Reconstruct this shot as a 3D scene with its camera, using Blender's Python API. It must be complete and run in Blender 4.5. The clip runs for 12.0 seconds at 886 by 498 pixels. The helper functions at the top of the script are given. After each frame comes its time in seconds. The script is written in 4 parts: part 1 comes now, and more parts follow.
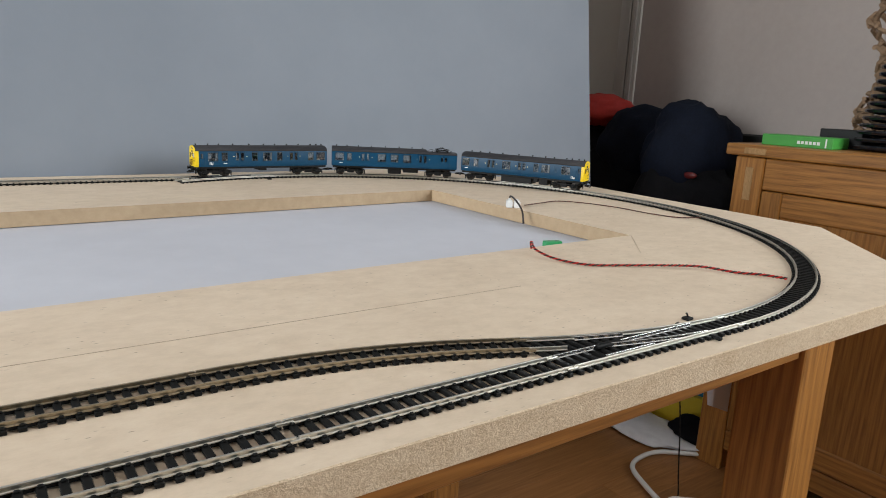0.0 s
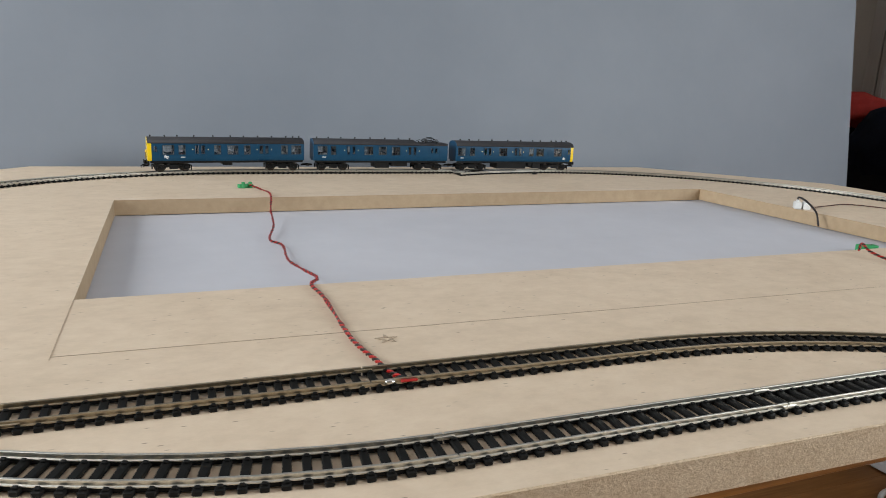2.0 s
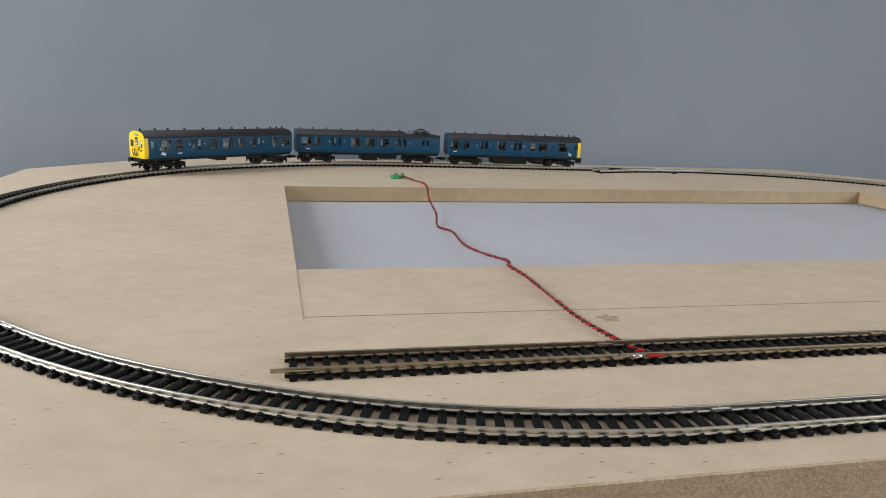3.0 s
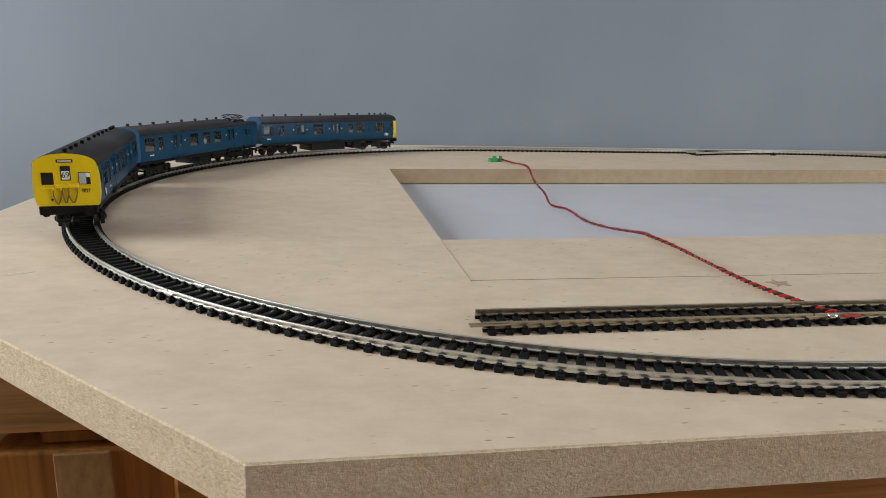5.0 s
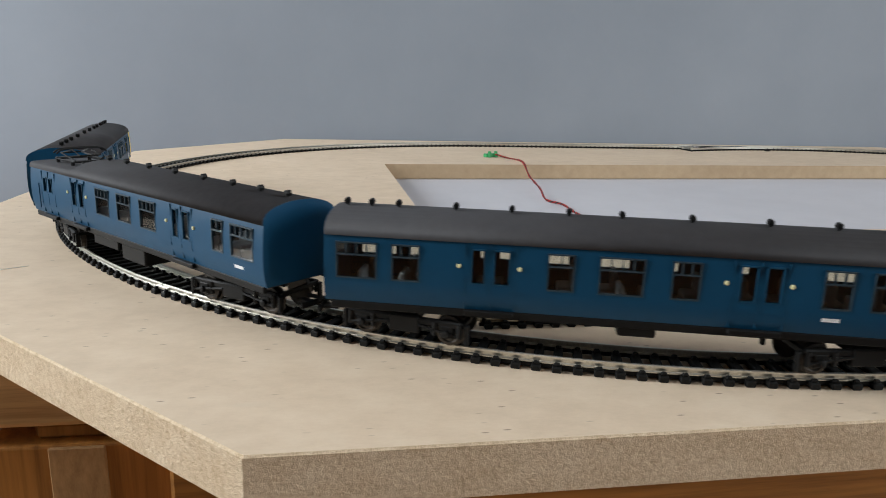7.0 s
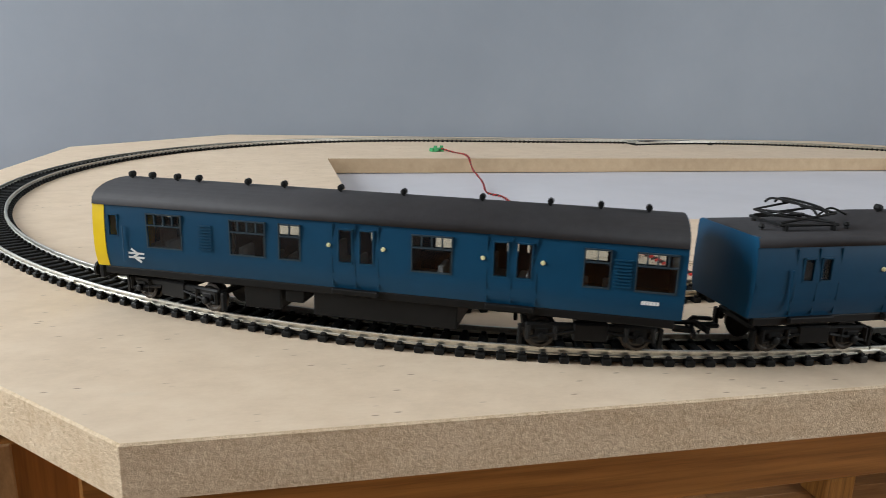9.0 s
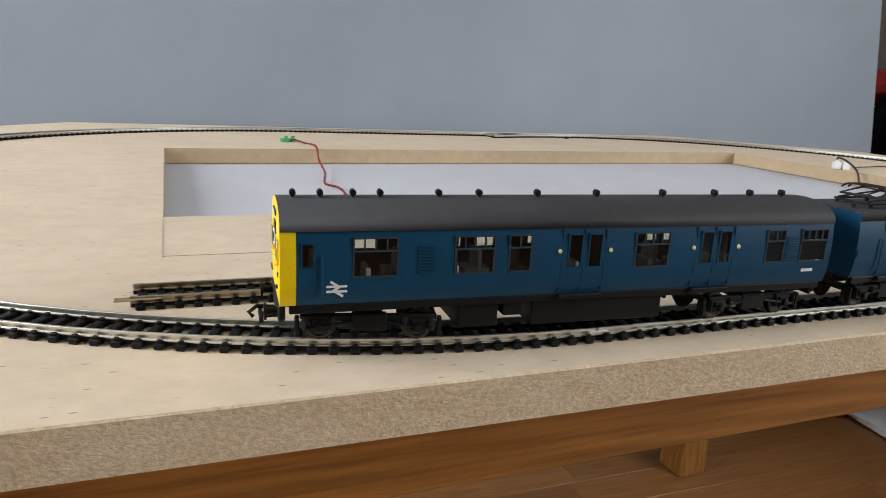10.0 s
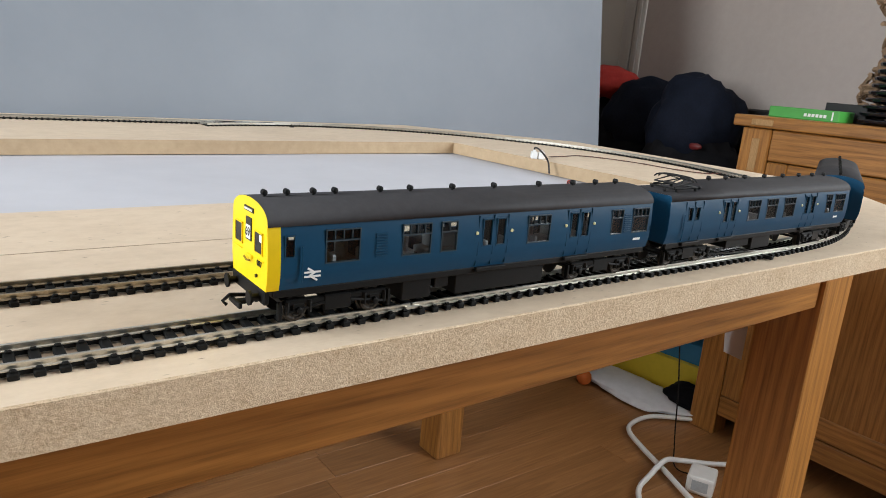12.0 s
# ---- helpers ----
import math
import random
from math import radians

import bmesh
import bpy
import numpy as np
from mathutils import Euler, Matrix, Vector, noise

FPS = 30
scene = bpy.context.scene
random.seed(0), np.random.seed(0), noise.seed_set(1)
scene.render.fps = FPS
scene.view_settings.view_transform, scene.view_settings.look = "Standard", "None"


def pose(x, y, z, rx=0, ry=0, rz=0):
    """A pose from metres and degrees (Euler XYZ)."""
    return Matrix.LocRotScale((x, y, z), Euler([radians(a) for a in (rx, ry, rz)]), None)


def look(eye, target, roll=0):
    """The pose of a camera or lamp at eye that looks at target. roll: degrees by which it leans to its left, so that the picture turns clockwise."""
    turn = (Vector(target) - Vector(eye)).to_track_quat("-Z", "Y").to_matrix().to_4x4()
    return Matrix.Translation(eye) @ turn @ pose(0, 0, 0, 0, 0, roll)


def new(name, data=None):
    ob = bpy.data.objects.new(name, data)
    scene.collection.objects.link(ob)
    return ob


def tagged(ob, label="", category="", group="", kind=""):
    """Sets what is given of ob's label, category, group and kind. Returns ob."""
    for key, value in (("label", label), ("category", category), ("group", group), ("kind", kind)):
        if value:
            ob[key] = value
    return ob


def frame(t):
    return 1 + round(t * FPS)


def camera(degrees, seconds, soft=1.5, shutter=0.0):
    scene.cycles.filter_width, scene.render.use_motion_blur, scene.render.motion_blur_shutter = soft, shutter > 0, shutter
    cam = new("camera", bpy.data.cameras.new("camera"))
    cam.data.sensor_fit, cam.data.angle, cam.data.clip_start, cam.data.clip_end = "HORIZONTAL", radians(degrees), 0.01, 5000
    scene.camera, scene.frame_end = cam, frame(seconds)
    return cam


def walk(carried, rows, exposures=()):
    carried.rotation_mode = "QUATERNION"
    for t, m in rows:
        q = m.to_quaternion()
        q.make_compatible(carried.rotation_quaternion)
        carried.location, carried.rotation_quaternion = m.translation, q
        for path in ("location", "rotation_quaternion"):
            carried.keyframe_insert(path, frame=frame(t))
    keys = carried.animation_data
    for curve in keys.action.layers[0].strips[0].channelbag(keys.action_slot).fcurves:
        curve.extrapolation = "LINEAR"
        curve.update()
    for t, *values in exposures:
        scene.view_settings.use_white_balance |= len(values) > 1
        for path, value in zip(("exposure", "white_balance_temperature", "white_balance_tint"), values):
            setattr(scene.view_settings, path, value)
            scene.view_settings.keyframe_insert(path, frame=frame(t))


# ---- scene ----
cam = camera(65.80, 12.0, soft=0.9, shutter=0.15)
PATH = [
    (0, (0.2236, -0.5098, 0.9268), (1.3586, 1.0785, 0.4922), 2.83),
    (0.5, (0.1913, -0.4987, 0.924), (1.2327, 1.1533, 0.4925), 2.47),
    (1, (0.1547, -0.4883, 0.9224), (1.0923, 1.2245, 0.4898), 2.53),
    (1.5, (0.1079, -0.4808, 0.9179), (0.9083, 1.2892, 0.4421), 2.6),
    (2, (0.0706, -0.4759, 0.9181), (0.7668, 1.3422, 0.4599), 2.55),
    (2.5, (0.0309, -0.4708, 0.9088), (0.6014, 1.3914, 0.4542), 2.54),
    (3, (-0.0075, -0.4635, 0.901), (0.4418, 1.4309, 0.4435), 2.83),
    (3.5, (-0.0301, -0.4574, 0.8954), (0.3491, 1.4515, 0.4348), 2.36),
    (5.5, (-0.072, -0.4552, 0.8794), (0.2209, 1.4652, 0.4039), 1.49),
    (6, (-0.0696, -0.4549, 0.8799), (0.23, 1.4643, 0.4037), 1.39),
    (6.5, (-0.0677, -0.4547, 0.8799), (0.2472, 1.4616, 0.4018), 1.53),
    (7, (-0.0695, -0.4554, 0.8797), (0.2423, 1.4599, 0.3956), 1.63),
    (9, (-0.0467, -0.4596, 0.8751), (0.3692, 1.4353, 0.3891), 1.69),
    (9.5, (-0.0161, -0.4609, 0.8695), (0.5006, 1.4065, 0.3736), 2.27),
    (10, (0.0155, -0.472, 0.8743), (0.7088, 1.3381, 0.3813), 3.07),
    (10.5, (0.0722, -0.4872, 0.8752), (0.9589, 1.2323, 0.3682), 3.88),
    (11, (0.1111, -0.4958, 0.8807), (1.1383, 1.1452, 0.3786), 5.32),
    (11.5, (0.1449, -0.5013, 0.8827), (1.2599, 1.0864, 0.3969), 4.97),
    (12, (0.164, -0.5012, 0.8826), (1.3289, 1.0487, 0.3917), 4.85),
]
EXPOSURE = [(0.0, 0.0), (1.5, -0.12), (2.5, -0.27), (3.5, -0.43), (5.5, -0.42), (7.0, -0.18), (9.0, -0.10), (10.0, 0.02), (11.0, 0.22), (12.0, 0.32)]
walk(cam, [(t, look(eye, target, roll)) for t, eye, target, roll in PATH], EXPOSURE)

# ---- world, light ----
world = bpy.data.worlds.new("sky_world")
scene.world = world
world.use_nodes = True
_wn = world.node_tree.nodes
_sky = _wn.new("ShaderNodeTexSky")
_sky.sky_type, _sky.sun_disc, _sky.sun_elevation, _sky.sun_rotation = "NISHITA", False, radians(35), radians(250)
world.node_tree.links.new(_sky.outputs[0], _wn["Background"].inputs[0])
_wn["Background"].inputs[1].default_value = 0.12


def area_lamp(name, m, w, h, power, colour):
    d = bpy.data.lights.new(name, "AREA")
    d.shape, d.size, d.size_y, d.energy, d.color = "RECTANGLE", w, h, power, colour
    ob = new(name, d)
    ob.matrix_basis = m
    return ob


# daylight in the two window openings
area_lamp("window_light_west", look((-1.84, 0.0, 1.50), (0.3, -0.05, 0.80)), 0.90, 1.20, 60, (0.925, 0.975, 1.0))
area_lamp("window_light_east", look((2.19, -1.35, 1.55), (0.9, 0.3, 0.85)), 1.30, 1.10, 46, (0.925, 0.975, 1.0))

# ---- materials ----


def mat_new(name):
    m = bpy.data.materials.new(name)
    m.use_nodes = True
    nt = m.node_tree
    return m, nt, nt.nodes["Principled BSDF"]


def node(nt, kind, **vals):
    n = nt.nodes.new(kind)
    for k, v in vals.items():
        n.inputs[k].default_value = v
    return n


def ramp(nt, src, stops):
    r = nt.nodes.new("ShaderNodeValToRGB")
    el = r.color_ramp.elements
    while len(el) < len(stops):
        el.new(0.5)
    for e, (p, c) in zip(el, stops):
        e.position, e.color = p, (*c, 1)
    nt.links.new(src, r.inputs[0])
    return r.outputs[0]


def coords(nt, scale=(1, 1, 1), rot=(0, 0, 0)):
    tc = nt.nodes.new("ShaderNodeTexCoord")
    mp = nt.nodes.new("ShaderNodeMapping")
    mp.inputs["Scale"].default_value = scale
    mp.inputs["Rotation"].default_value = rot
    nt.links.new(tc.outputs["Object"], mp.inputs[0])
    return mp.outputs[0]


def mix(nt, a, b, fac, mode="MIX"):
    m = nt.nodes.new("ShaderNodeMix")
    m.data_type, m.blend_type = "RGBA", mode
    nt.links.new(a, m.inputs[6])
    nt.links.new(b, m.inputs[7])
    if isinstance(fac, float):
        m.inputs[0].default_value = fac
    else:
        nt.links.new(fac, m.inputs[0])
    return m.outputs[2]


def bump(nt, bsdf, height, strength, dist):
    b = node(nt, "ShaderNodeBump", Strength=strength, Distance=dist)
    nt.links.new(height, b.inputs["Height"])
    nt.links.new(b.outputs[0], bsdf.inputs["Normal"])


def noise_tex(nt, vec, scale, detail=4.0, rough=0.55, dist=0.0):
    n = node(nt, "ShaderNodeTexNoise", Scale=scale, Detail=detail, Roughness=rough, Distortion=dist)
    nt.links.new(vec, n.inputs["Vector"])
    return n.outputs[0]


def grained(name, lo, hi, scale, rough=0.6, big=None, bump_s=0.15, bump_d=0.0005, metal=0.0, stretch=(1, 1, 1), spec=0.5):
    """A surface with fine grain, larger stains and a little relief."""
    m, nt, b = mat_new(name)
    v = coords(nt, stretch)
    fine = noise_tex(nt, v, scale, 6.0, 0.65)
    col = ramp(nt, fine, [(0.3, lo), (0.7, hi)])
    if big:
        stain = noise_tex(nt, v, big, 3.0)
        mid = tuple((p * 0.55 + q * 0.45) * 0.92 for p, q in zip(lo, hi))
        col = mix(nt, col, ramp(nt, stain, [(0.35, mid), (0.65, hi)]), 0.45)
    nt.links.new(col, b.inputs["Base Color"])
    b.inputs["Roughness"].default_value = rough
    b.inputs["Metallic"].default_value = metal
    b.inputs["Specular IOR Level"].default_value = spec
    if bump_s:
        bump(nt, b, fine, bump_s, bump_d)
    return m


def mdf_top():
    m, nt, b = mat_new("mdf_face")
    v = coords(nt)
    broad = ramp(nt, noise_tex(nt, v, 9.0, 6.0, 0.65), [(0.3, (0.585, 0.468, 0.345)), (0.7, (0.70, 0.575, 0.440))])
    fibre = noise_tex(nt, coords(nt, (60, 260, 60)), 3.0, 5.0, 0.7)
    col = mix(nt, broad, ramp(nt, fibre, [(0.25, (0.51, 0.39, 0.265)), (0.6, (0.70, 0.57, 0.425))]), 0.18)
    # paler and darker clouds a centimetre or so across
    cloud = noise_tex(nt, coords(nt, (55, 80, 55), (0, 0, 0.4)), 1.0, 5.0, 0.7)
    col = mix(nt, col, ramp(nt, cloud, [(0.35, (0.52, 0.41, 0.30)), (0.5, (0.66, 0.53, 0.40)), (0.68, (0.78, 0.66, 0.52))]), 0.28)
    # stray dark fibres pressed into the face
    fleck = nt.nodes.new("ShaderNodeTexVoronoi")
    fleck.inputs["Scale"].default_value = 170.0
    nt.links.new(coords(nt, (0.45, 1.6, 1), (0, 0, 0.7)), fleck.inputs["Vector"])
    speck = ramp(nt, fleck.outputs["Distance"], [(0.06, (1, 1, 1)), (0.13, (0, 0, 0))])
    rare = ramp(nt, noise_tex(nt, v, 30.0, 2.0), [(0.43, (0, 0, 0)), (0.56, (0.85, 0.85, 0.85))])
    sep = mix(nt, speck, rare, 1.0, "MULTIPLY")
    dark = nt.nodes.new("ShaderNodeRGB")
    dark.outputs[0].default_value = (0.24, 0.18, 0.13, 1)
    col = mix(nt, col, dark.outputs[0], sep)
    # faint scuffs
    scuff = ramp(nt, noise_tex(nt, coords(nt, (14, 60, 1), (0, 0, 0.5)), 1.0, 3.0), [(0.70, (0, 0, 0)), (0.76, (1, 1, 1))])
    pale = nt.nodes.new("ShaderNodeRGB")
    pale.outputs[0].default_value = (0.64, 0.54, 0.42, 1)
    m2 = mix(nt, col, pale.outputs[0], scuff)
    col = mix(nt, col, m2, 0.5)
    nt.links.new(col, b.inputs["Base Color"])
    b.inputs["Roughness"].default_value = 0.62
    b.inputs["Specular IOR Level"].default_value = 0.3
    bump(nt, b, fibre, 0.12, 0.0003)
    return m


def mdf_edge():
    m, nt, b = mat_new("mdf_sawn_edge")
    v = coords(nt)
    grain = noise_tex(nt, coords(nt, (1, 1, 1.2)), 480.0, 5.0, 0.75)
    broad = noise_tex(nt, coords(nt, (70, 70, 120)), 1.0, 5.0, 0.75)
    c1 = ramp(nt, grain, [(0.33, (0.44, 0.325, 0.20)), (0.50, (0.70, 0.555, 0.385)), (0.67, (0.86, 0.74, 0.56))])
    c2 = ramp(nt, broad, [(0.33, (0.62, 0.465, 0.30)), (0.67, (0.79, 0.65, 0.475))])
    nt.links.new(mix(nt, c1, c2, 0.5), b.inputs["Base Color"])
    b.inputs["Roughness"].default_value = 0.92
    b.inputs["Specular IOR Level"].default_value = 0.15
    bump(nt, b, grain, 0.7, 0.0012)
    return m


def oak(name, axis, lo=(0.20, 0.076, 0.014), hi=(0.50, 0.225, 0.053), rough=0.42):
    """Oiled oak with the grain running along one axis."""
    m, nt, b = mat_new(name)
    sc = [26, 26, 26]
    sc[axis] = 1.6
    v = coords(nt, tuple(sc))
    wave = nt.nodes.new("ShaderNodeTexWave")
    wave.bands_direction = "DIAGONAL"
    for k, q in (("Scale", 1.5), ("Distortion", 6.0), ("Detail", 3.0), ("Detail Scale", 1.2)):
        wave.inputs[k].default_value = q
    nt.links.new(v, wave.inputs["Vector"])
    s2 = [240, 240, 240]
    s2[axis] = 9
    pores = noise_tex(nt, coords(nt, tuple(s2)), 1.0, 4.0, 0.7)
    c = ramp(nt, wave.outputs["Fac"], [(0.0, tuple(p * 0.72 + q * 0.28 for p, q in zip(lo, hi))), (1.0, tuple(p * 0.18 + q * 0.82 for p, q in zip(lo, hi)))])
    c = mix(nt, c, ramp(nt, pores, [(0.35, tuple(q * 0.5 for q in lo)), (0.58, hi)]), 0.36)
    info = nt.nodes.new("ShaderNodeObjectInfo")
    tone = ramp(nt, info.outputs["Random"], [(0.0, (0.82, 0.82, 0.82)), (1.0, (1.0, 1.0, 1.0))])
    c = mix(nt, c, tone, 1.0, "MULTIPLY")
    nt.links.new(c, b.inputs["Base Color"])
    b.inputs["Roughness"].default_value = rough
    bump(nt, b, pores, 0.2, 0.0006)
    return m


def plain(name, col, rough=0.5, metal=0.0, vary=0.12, scale=60.0, bump_s=0.05, spec=0.5, stretch=(1, 1, 1)):
    lo = tuple(c * (1 - vary) for c in col)
    hi = tuple(min(1, c * (1 + vary)) for c in col)
    return grained(name, lo, hi, scale, rough, scale / 9, bump_s, 0.0003, metal, stretch, spec)


def glass_mat(name, tint=(0.93, 0.95, 0.95), gloss=0.12):
    m = bpy.data.materials.new(name)
    m.use_nodes = True
    nt = m.node_tree
    nt.nodes.remove(nt.nodes["Principled BSDF"])
    t, g, mx = nt.nodes.new("ShaderNodeBsdfTransparent"), nt.nodes.new("ShaderNodeBsdfGlossy"), nt.nodes.new("ShaderNodeMixShader")
    t.inputs[0].default_value = (*tint, 1)
    g.inputs[0].default_value, g.inputs["Roughness"].default_value = (1, 1, 1, 1), 0.05
    mx.inputs[0].default_value = gloss
    nt.links.new(t.outputs[0], mx.inputs[1])
    nt.links.new(g.outputs[0], mx.inputs[2])
    nt.links.new(mx.outputs[0], nt.nodes["Material Output"].inputs[0])
    return m


def laminate():
    m, nt, b = mat_new("floor_laminate")
    v = coords(nt, (2.0, 30, 1))
    g = noise_tex(nt, v, 2.0, 6.0, 0.6, 1.5)
    c = ramp(nt, g, [(0.3, (0.25, 0.108, 0.036)), (0.7, (0.43, 0.205, 0.075))])
    info = nt.nodes.new("ShaderNodeObjectInfo")
    c = mix(nt, c, ramp(nt, info.outputs["Random"], [(0, (0.75, 0.75, 0.75)), (1, (1, 1, 1))]), 1.0, "MULTIPLY")
    nt.links.new(c, b.inputs["Base Color"])
    b.inputs["Roughness"].default_value = 0.32
    bump(nt, b, g, 0.05, 0.0005)
    return m


M_MDF, M_EDGE = mdf_top(), mdf_edge()
M_RECESS = grained("mdf_cut_edge", (0.37, 0.26, 0.155), (0.50, 0.37, 0.235), 90, 0.8, 6, 0.25, 0.0004)
M_PAPER = grained("white_paper", (0.50, 0.505, 0.55), (0.55, 0.555, 0.60), 30, 0.75, 4, 0.04)
M_CARD = grained("pale_blue_card", (0.190, 0.216, 0.256), (0.228, 0.254, 0.294), 5, 0.62, 1.3, 0.03, 0.001, 0.0, (1, 1, 1), 0.5)
M_WALL = grained("wall_paint", (0.37, 0.325, 0.30), (0.415, 0.365, 0.34), 40, 0.85, 2, 0.05)
M_CEIL = grained("ceiling_paint", (0.74, 0.73, 0.71), (0.79, 0.78, 0.76), 40, 0.9, 2, 0.03)
M_OAKX, M_OAKY, M_OAKZ = oak("oak_along_x", 0), oak("oak_along_y", 1), oak("oak_along_z", 2)
# oak paled to carry the daylight that falls on the pulled-out leaf
M_OAKTOP = oak("oak_lit_leaf", 0, (0.40, 0.22, 0.08), (0.72, 0.48, 0.22), 0.5)
M_OAKEND = grained("oak_end_grain", (0.20, 0.105, 0.035), (0.56, 0.34, 0.15), 260, 0.75, 20, 0.5, 0.0006, 0, (1, 3, 0.4))
M_FLOOR = laminate()
M_SLEEPER = plain("sleeper_plastic", (0.007, 0.007, 0.0067), 0.55, 0, 0.3, 300, 0.05, 0.15)
M_RAIL = grained("nickel_rail", (0.50, 0.48, 0.42), (0.80, 0.78, 0.71), 900, 0.36, 30, 0.1, 0.0001, 1.0)
M_RAIL_OLD = grained("tarnished_rail", (0.27, 0.22, 0.145), (0.54, 0.46, 0.34), 900, 0.40, 30, 0.1, 0.0001, 1.0)
M_BRIGHT = plain("bright_metal", (0.75, 0.75, 0.74), 0.22, 1.0, 0.08, 400)
M_BLUE = plain("rail_blue_paint", (0.005, 0.054, 0.116), 0.40, 0, 0.10, 160, 0.03, 0.24)
M_BLUE_DOOR = plain("rail_blue_door_paint", (0.0055, 0.053, 0.108), 0.44, 0, 0.10, 160, 0.03, 0.28)
M_YELLOW = plain("warning_yellow_paint", (0.86, 0.60, 0.004), 0.38, 0, 0.05, 200, 0.03)
# cable yellow with the loops' dark shading mixed in
M_CABLE = plain("shaded_cable_yellow", (0.20, 0.125, 0.008), 0.5, 0, 0.3, 400)
M_ROOF = plain("roof_grey_paint", (0.034, 0.033, 0.036), 0.68, 0, 0.22, 260, 0.06, 0.25)
M_UNDER = plain("underframe_black", (0.006, 0.006, 0.006), 0.5, 0, 0.35, 500, 0.1, 0.2)
M_WHEEL = plain("dull_wheel_steel", (0.07, 0.062, 0.055), 0.45, 1.0, 0.3, 500)
M_WHITE = plain("white_marking", (0.80, 0.81, 0.80), 0.5, 0, 0.04, 200, 0.0)
M_BLACK = plain("black_paint", (0.012, 0.012, 0.012), 0.4, 0, 0.2, 200, 0.0)
M_LIGHT = plain("pale_yellow_lens", (0.78, 0.74, 0.42), 0.25, 0, 0.05, 300, 0.0)
M_SEAT = plain("seat_grey_plastic", (0.42, 0.45, 0.47), 0.6, 0, 0.15, 200)
M_INNER = plain("interior_dark_plastic", (0.012, 0.012, 0.013), 0.6, 0, 0.2, 200)
M_GLASS = glass_mat("clear_glazing", (0.90, 0.92, 0.92), 0.05)
M_BAR = plain("window_bar_alloy", (0.035, 0.06, 0.08), 0.35, 0.2, 0.1, 300)
M_RED = plain("red_wire_insulation", (0.42, 0.014, 0.010), 0.4, 0, 0.1, 300)
M_DARKWIRE = plain("black_wire_insulation", (0.02, 0.014, 0.013), 0.4, 0, 0.1, 300)
M_GREEN = plain("green_terminal_plastic", (0.03, 0.30, 0.10), 0.4, 0, 0.15, 200)
M_WPLAST = plain("white_plastic", (0.78, 0.78, 0.76), 0.35, 0, 0.05, 60)
M_PENCIL = plain("pencil_graphite", (0.42, 0.335, 0.245), 0.6, 0, 0.4, 900)
M_NAVY = grained("navy_jacket_cloth", (0.0035, 0.0045, 0.008), (0.009, 0.013, 0.026), 160, 0.85, 8, 0.4, 0.002, 0.0, (1, 1, 1), 0.12)
M_BLACKCLOTH = grained("black_jacket_cloth", (0.003, 0.003, 0.004), (0.008, 0.008, 0.010), 160, 0.85, 8, 0.4, 0.002, 0.0, (1, 1, 1), 0.12)
M_REDCLOTH = grained("red_cloth", (0.30, 0.018, 0.014), (0.46, 0.03, 0.022), 120, 0.8, 8, 0.3, 0.002)
M_GREENCARD = plain("green_carton", (0.06, 0.34, 0.055), 0.45, 0, 0.08, 40)
M_DARKBOWL = plain("black_glazed_ceramic", (0.010, 0.011, 0.016), 0.22, 0, 0.2, 40)
M_WICKER = grained("woven_wicker", (0.12, 0.07, 0.04), (0.42, 0.28, 0.17), 120, 0.75, 14, 0.8, 0.004)
# even grey that takes in what the door's glass reflects
M_PANEL = plain("door_reflection_grey", (0.52, 0.51, 0.47), 0.35, 0, 0.05, 6, 0.02)
M_ALLOY = plain("brushed_aluminium", (0.62, 0.62, 0.60), 0.35, 1.0, 0.08, 80, 0.03, 0.5, (1, 1, 0.05))
M_YELLOWCARD = plain("yellow_carton", (0.62, 0.46, 0.03), 0.5, 0, 0.1, 30)
M_BLUECARD = plain("blue_carton", (0.02, 0.15, 0.28), 0.5, 0, 0.1, 30)
M_MAROON = plain("maroon_carton", (0.11, 0.012, 0.012), 0.5, 0, 0.1, 30)
M_BAG = plain("crumpled_white_plastic", (0.66, 0.66, 0.68), 0.4, 0, 0.12, 30, 0.5)

# ---- builders ----
TOP = 0.775          # face of the baseboard
THICK = 0.018
RAIL = TOP + 0.0053  # top of the rails


def finish(bm, smooth=False):
    bmesh.ops.recalc_face_normals(bm, faces=bm.faces)
    me = bpy.data.meshes.new("mesh")
    bm.to_mesh(me)
    bm.free()
    if smooth:
        for p in me.polygons:
            p.use_smooth = True
    return me


def part(name, bm, material, parent=None, label="", smooth=False, m=None):
    me = finish(bm, smooth) if isinstance(bm, bmesh.types.BMesh) else bm
    if material and not me.materials:
        for q in material if isinstance(material, (list, tuple)) else [material]:
            me.materials.append(q)
    ob = new(name, me)
    if parent:
        ob.parent = parent
    if m is not None:
        ob.matrix_basis = m
    if label:
        ob["label"] = label
    return ob


def base(name, label, category, m=None, group="", kind=""):
    ob = new(name)
    ob.empty_display_size = 0.02
    if m is not None:
        ob.matrix_basis = m
    return tagged(ob, label, category, group, kind)


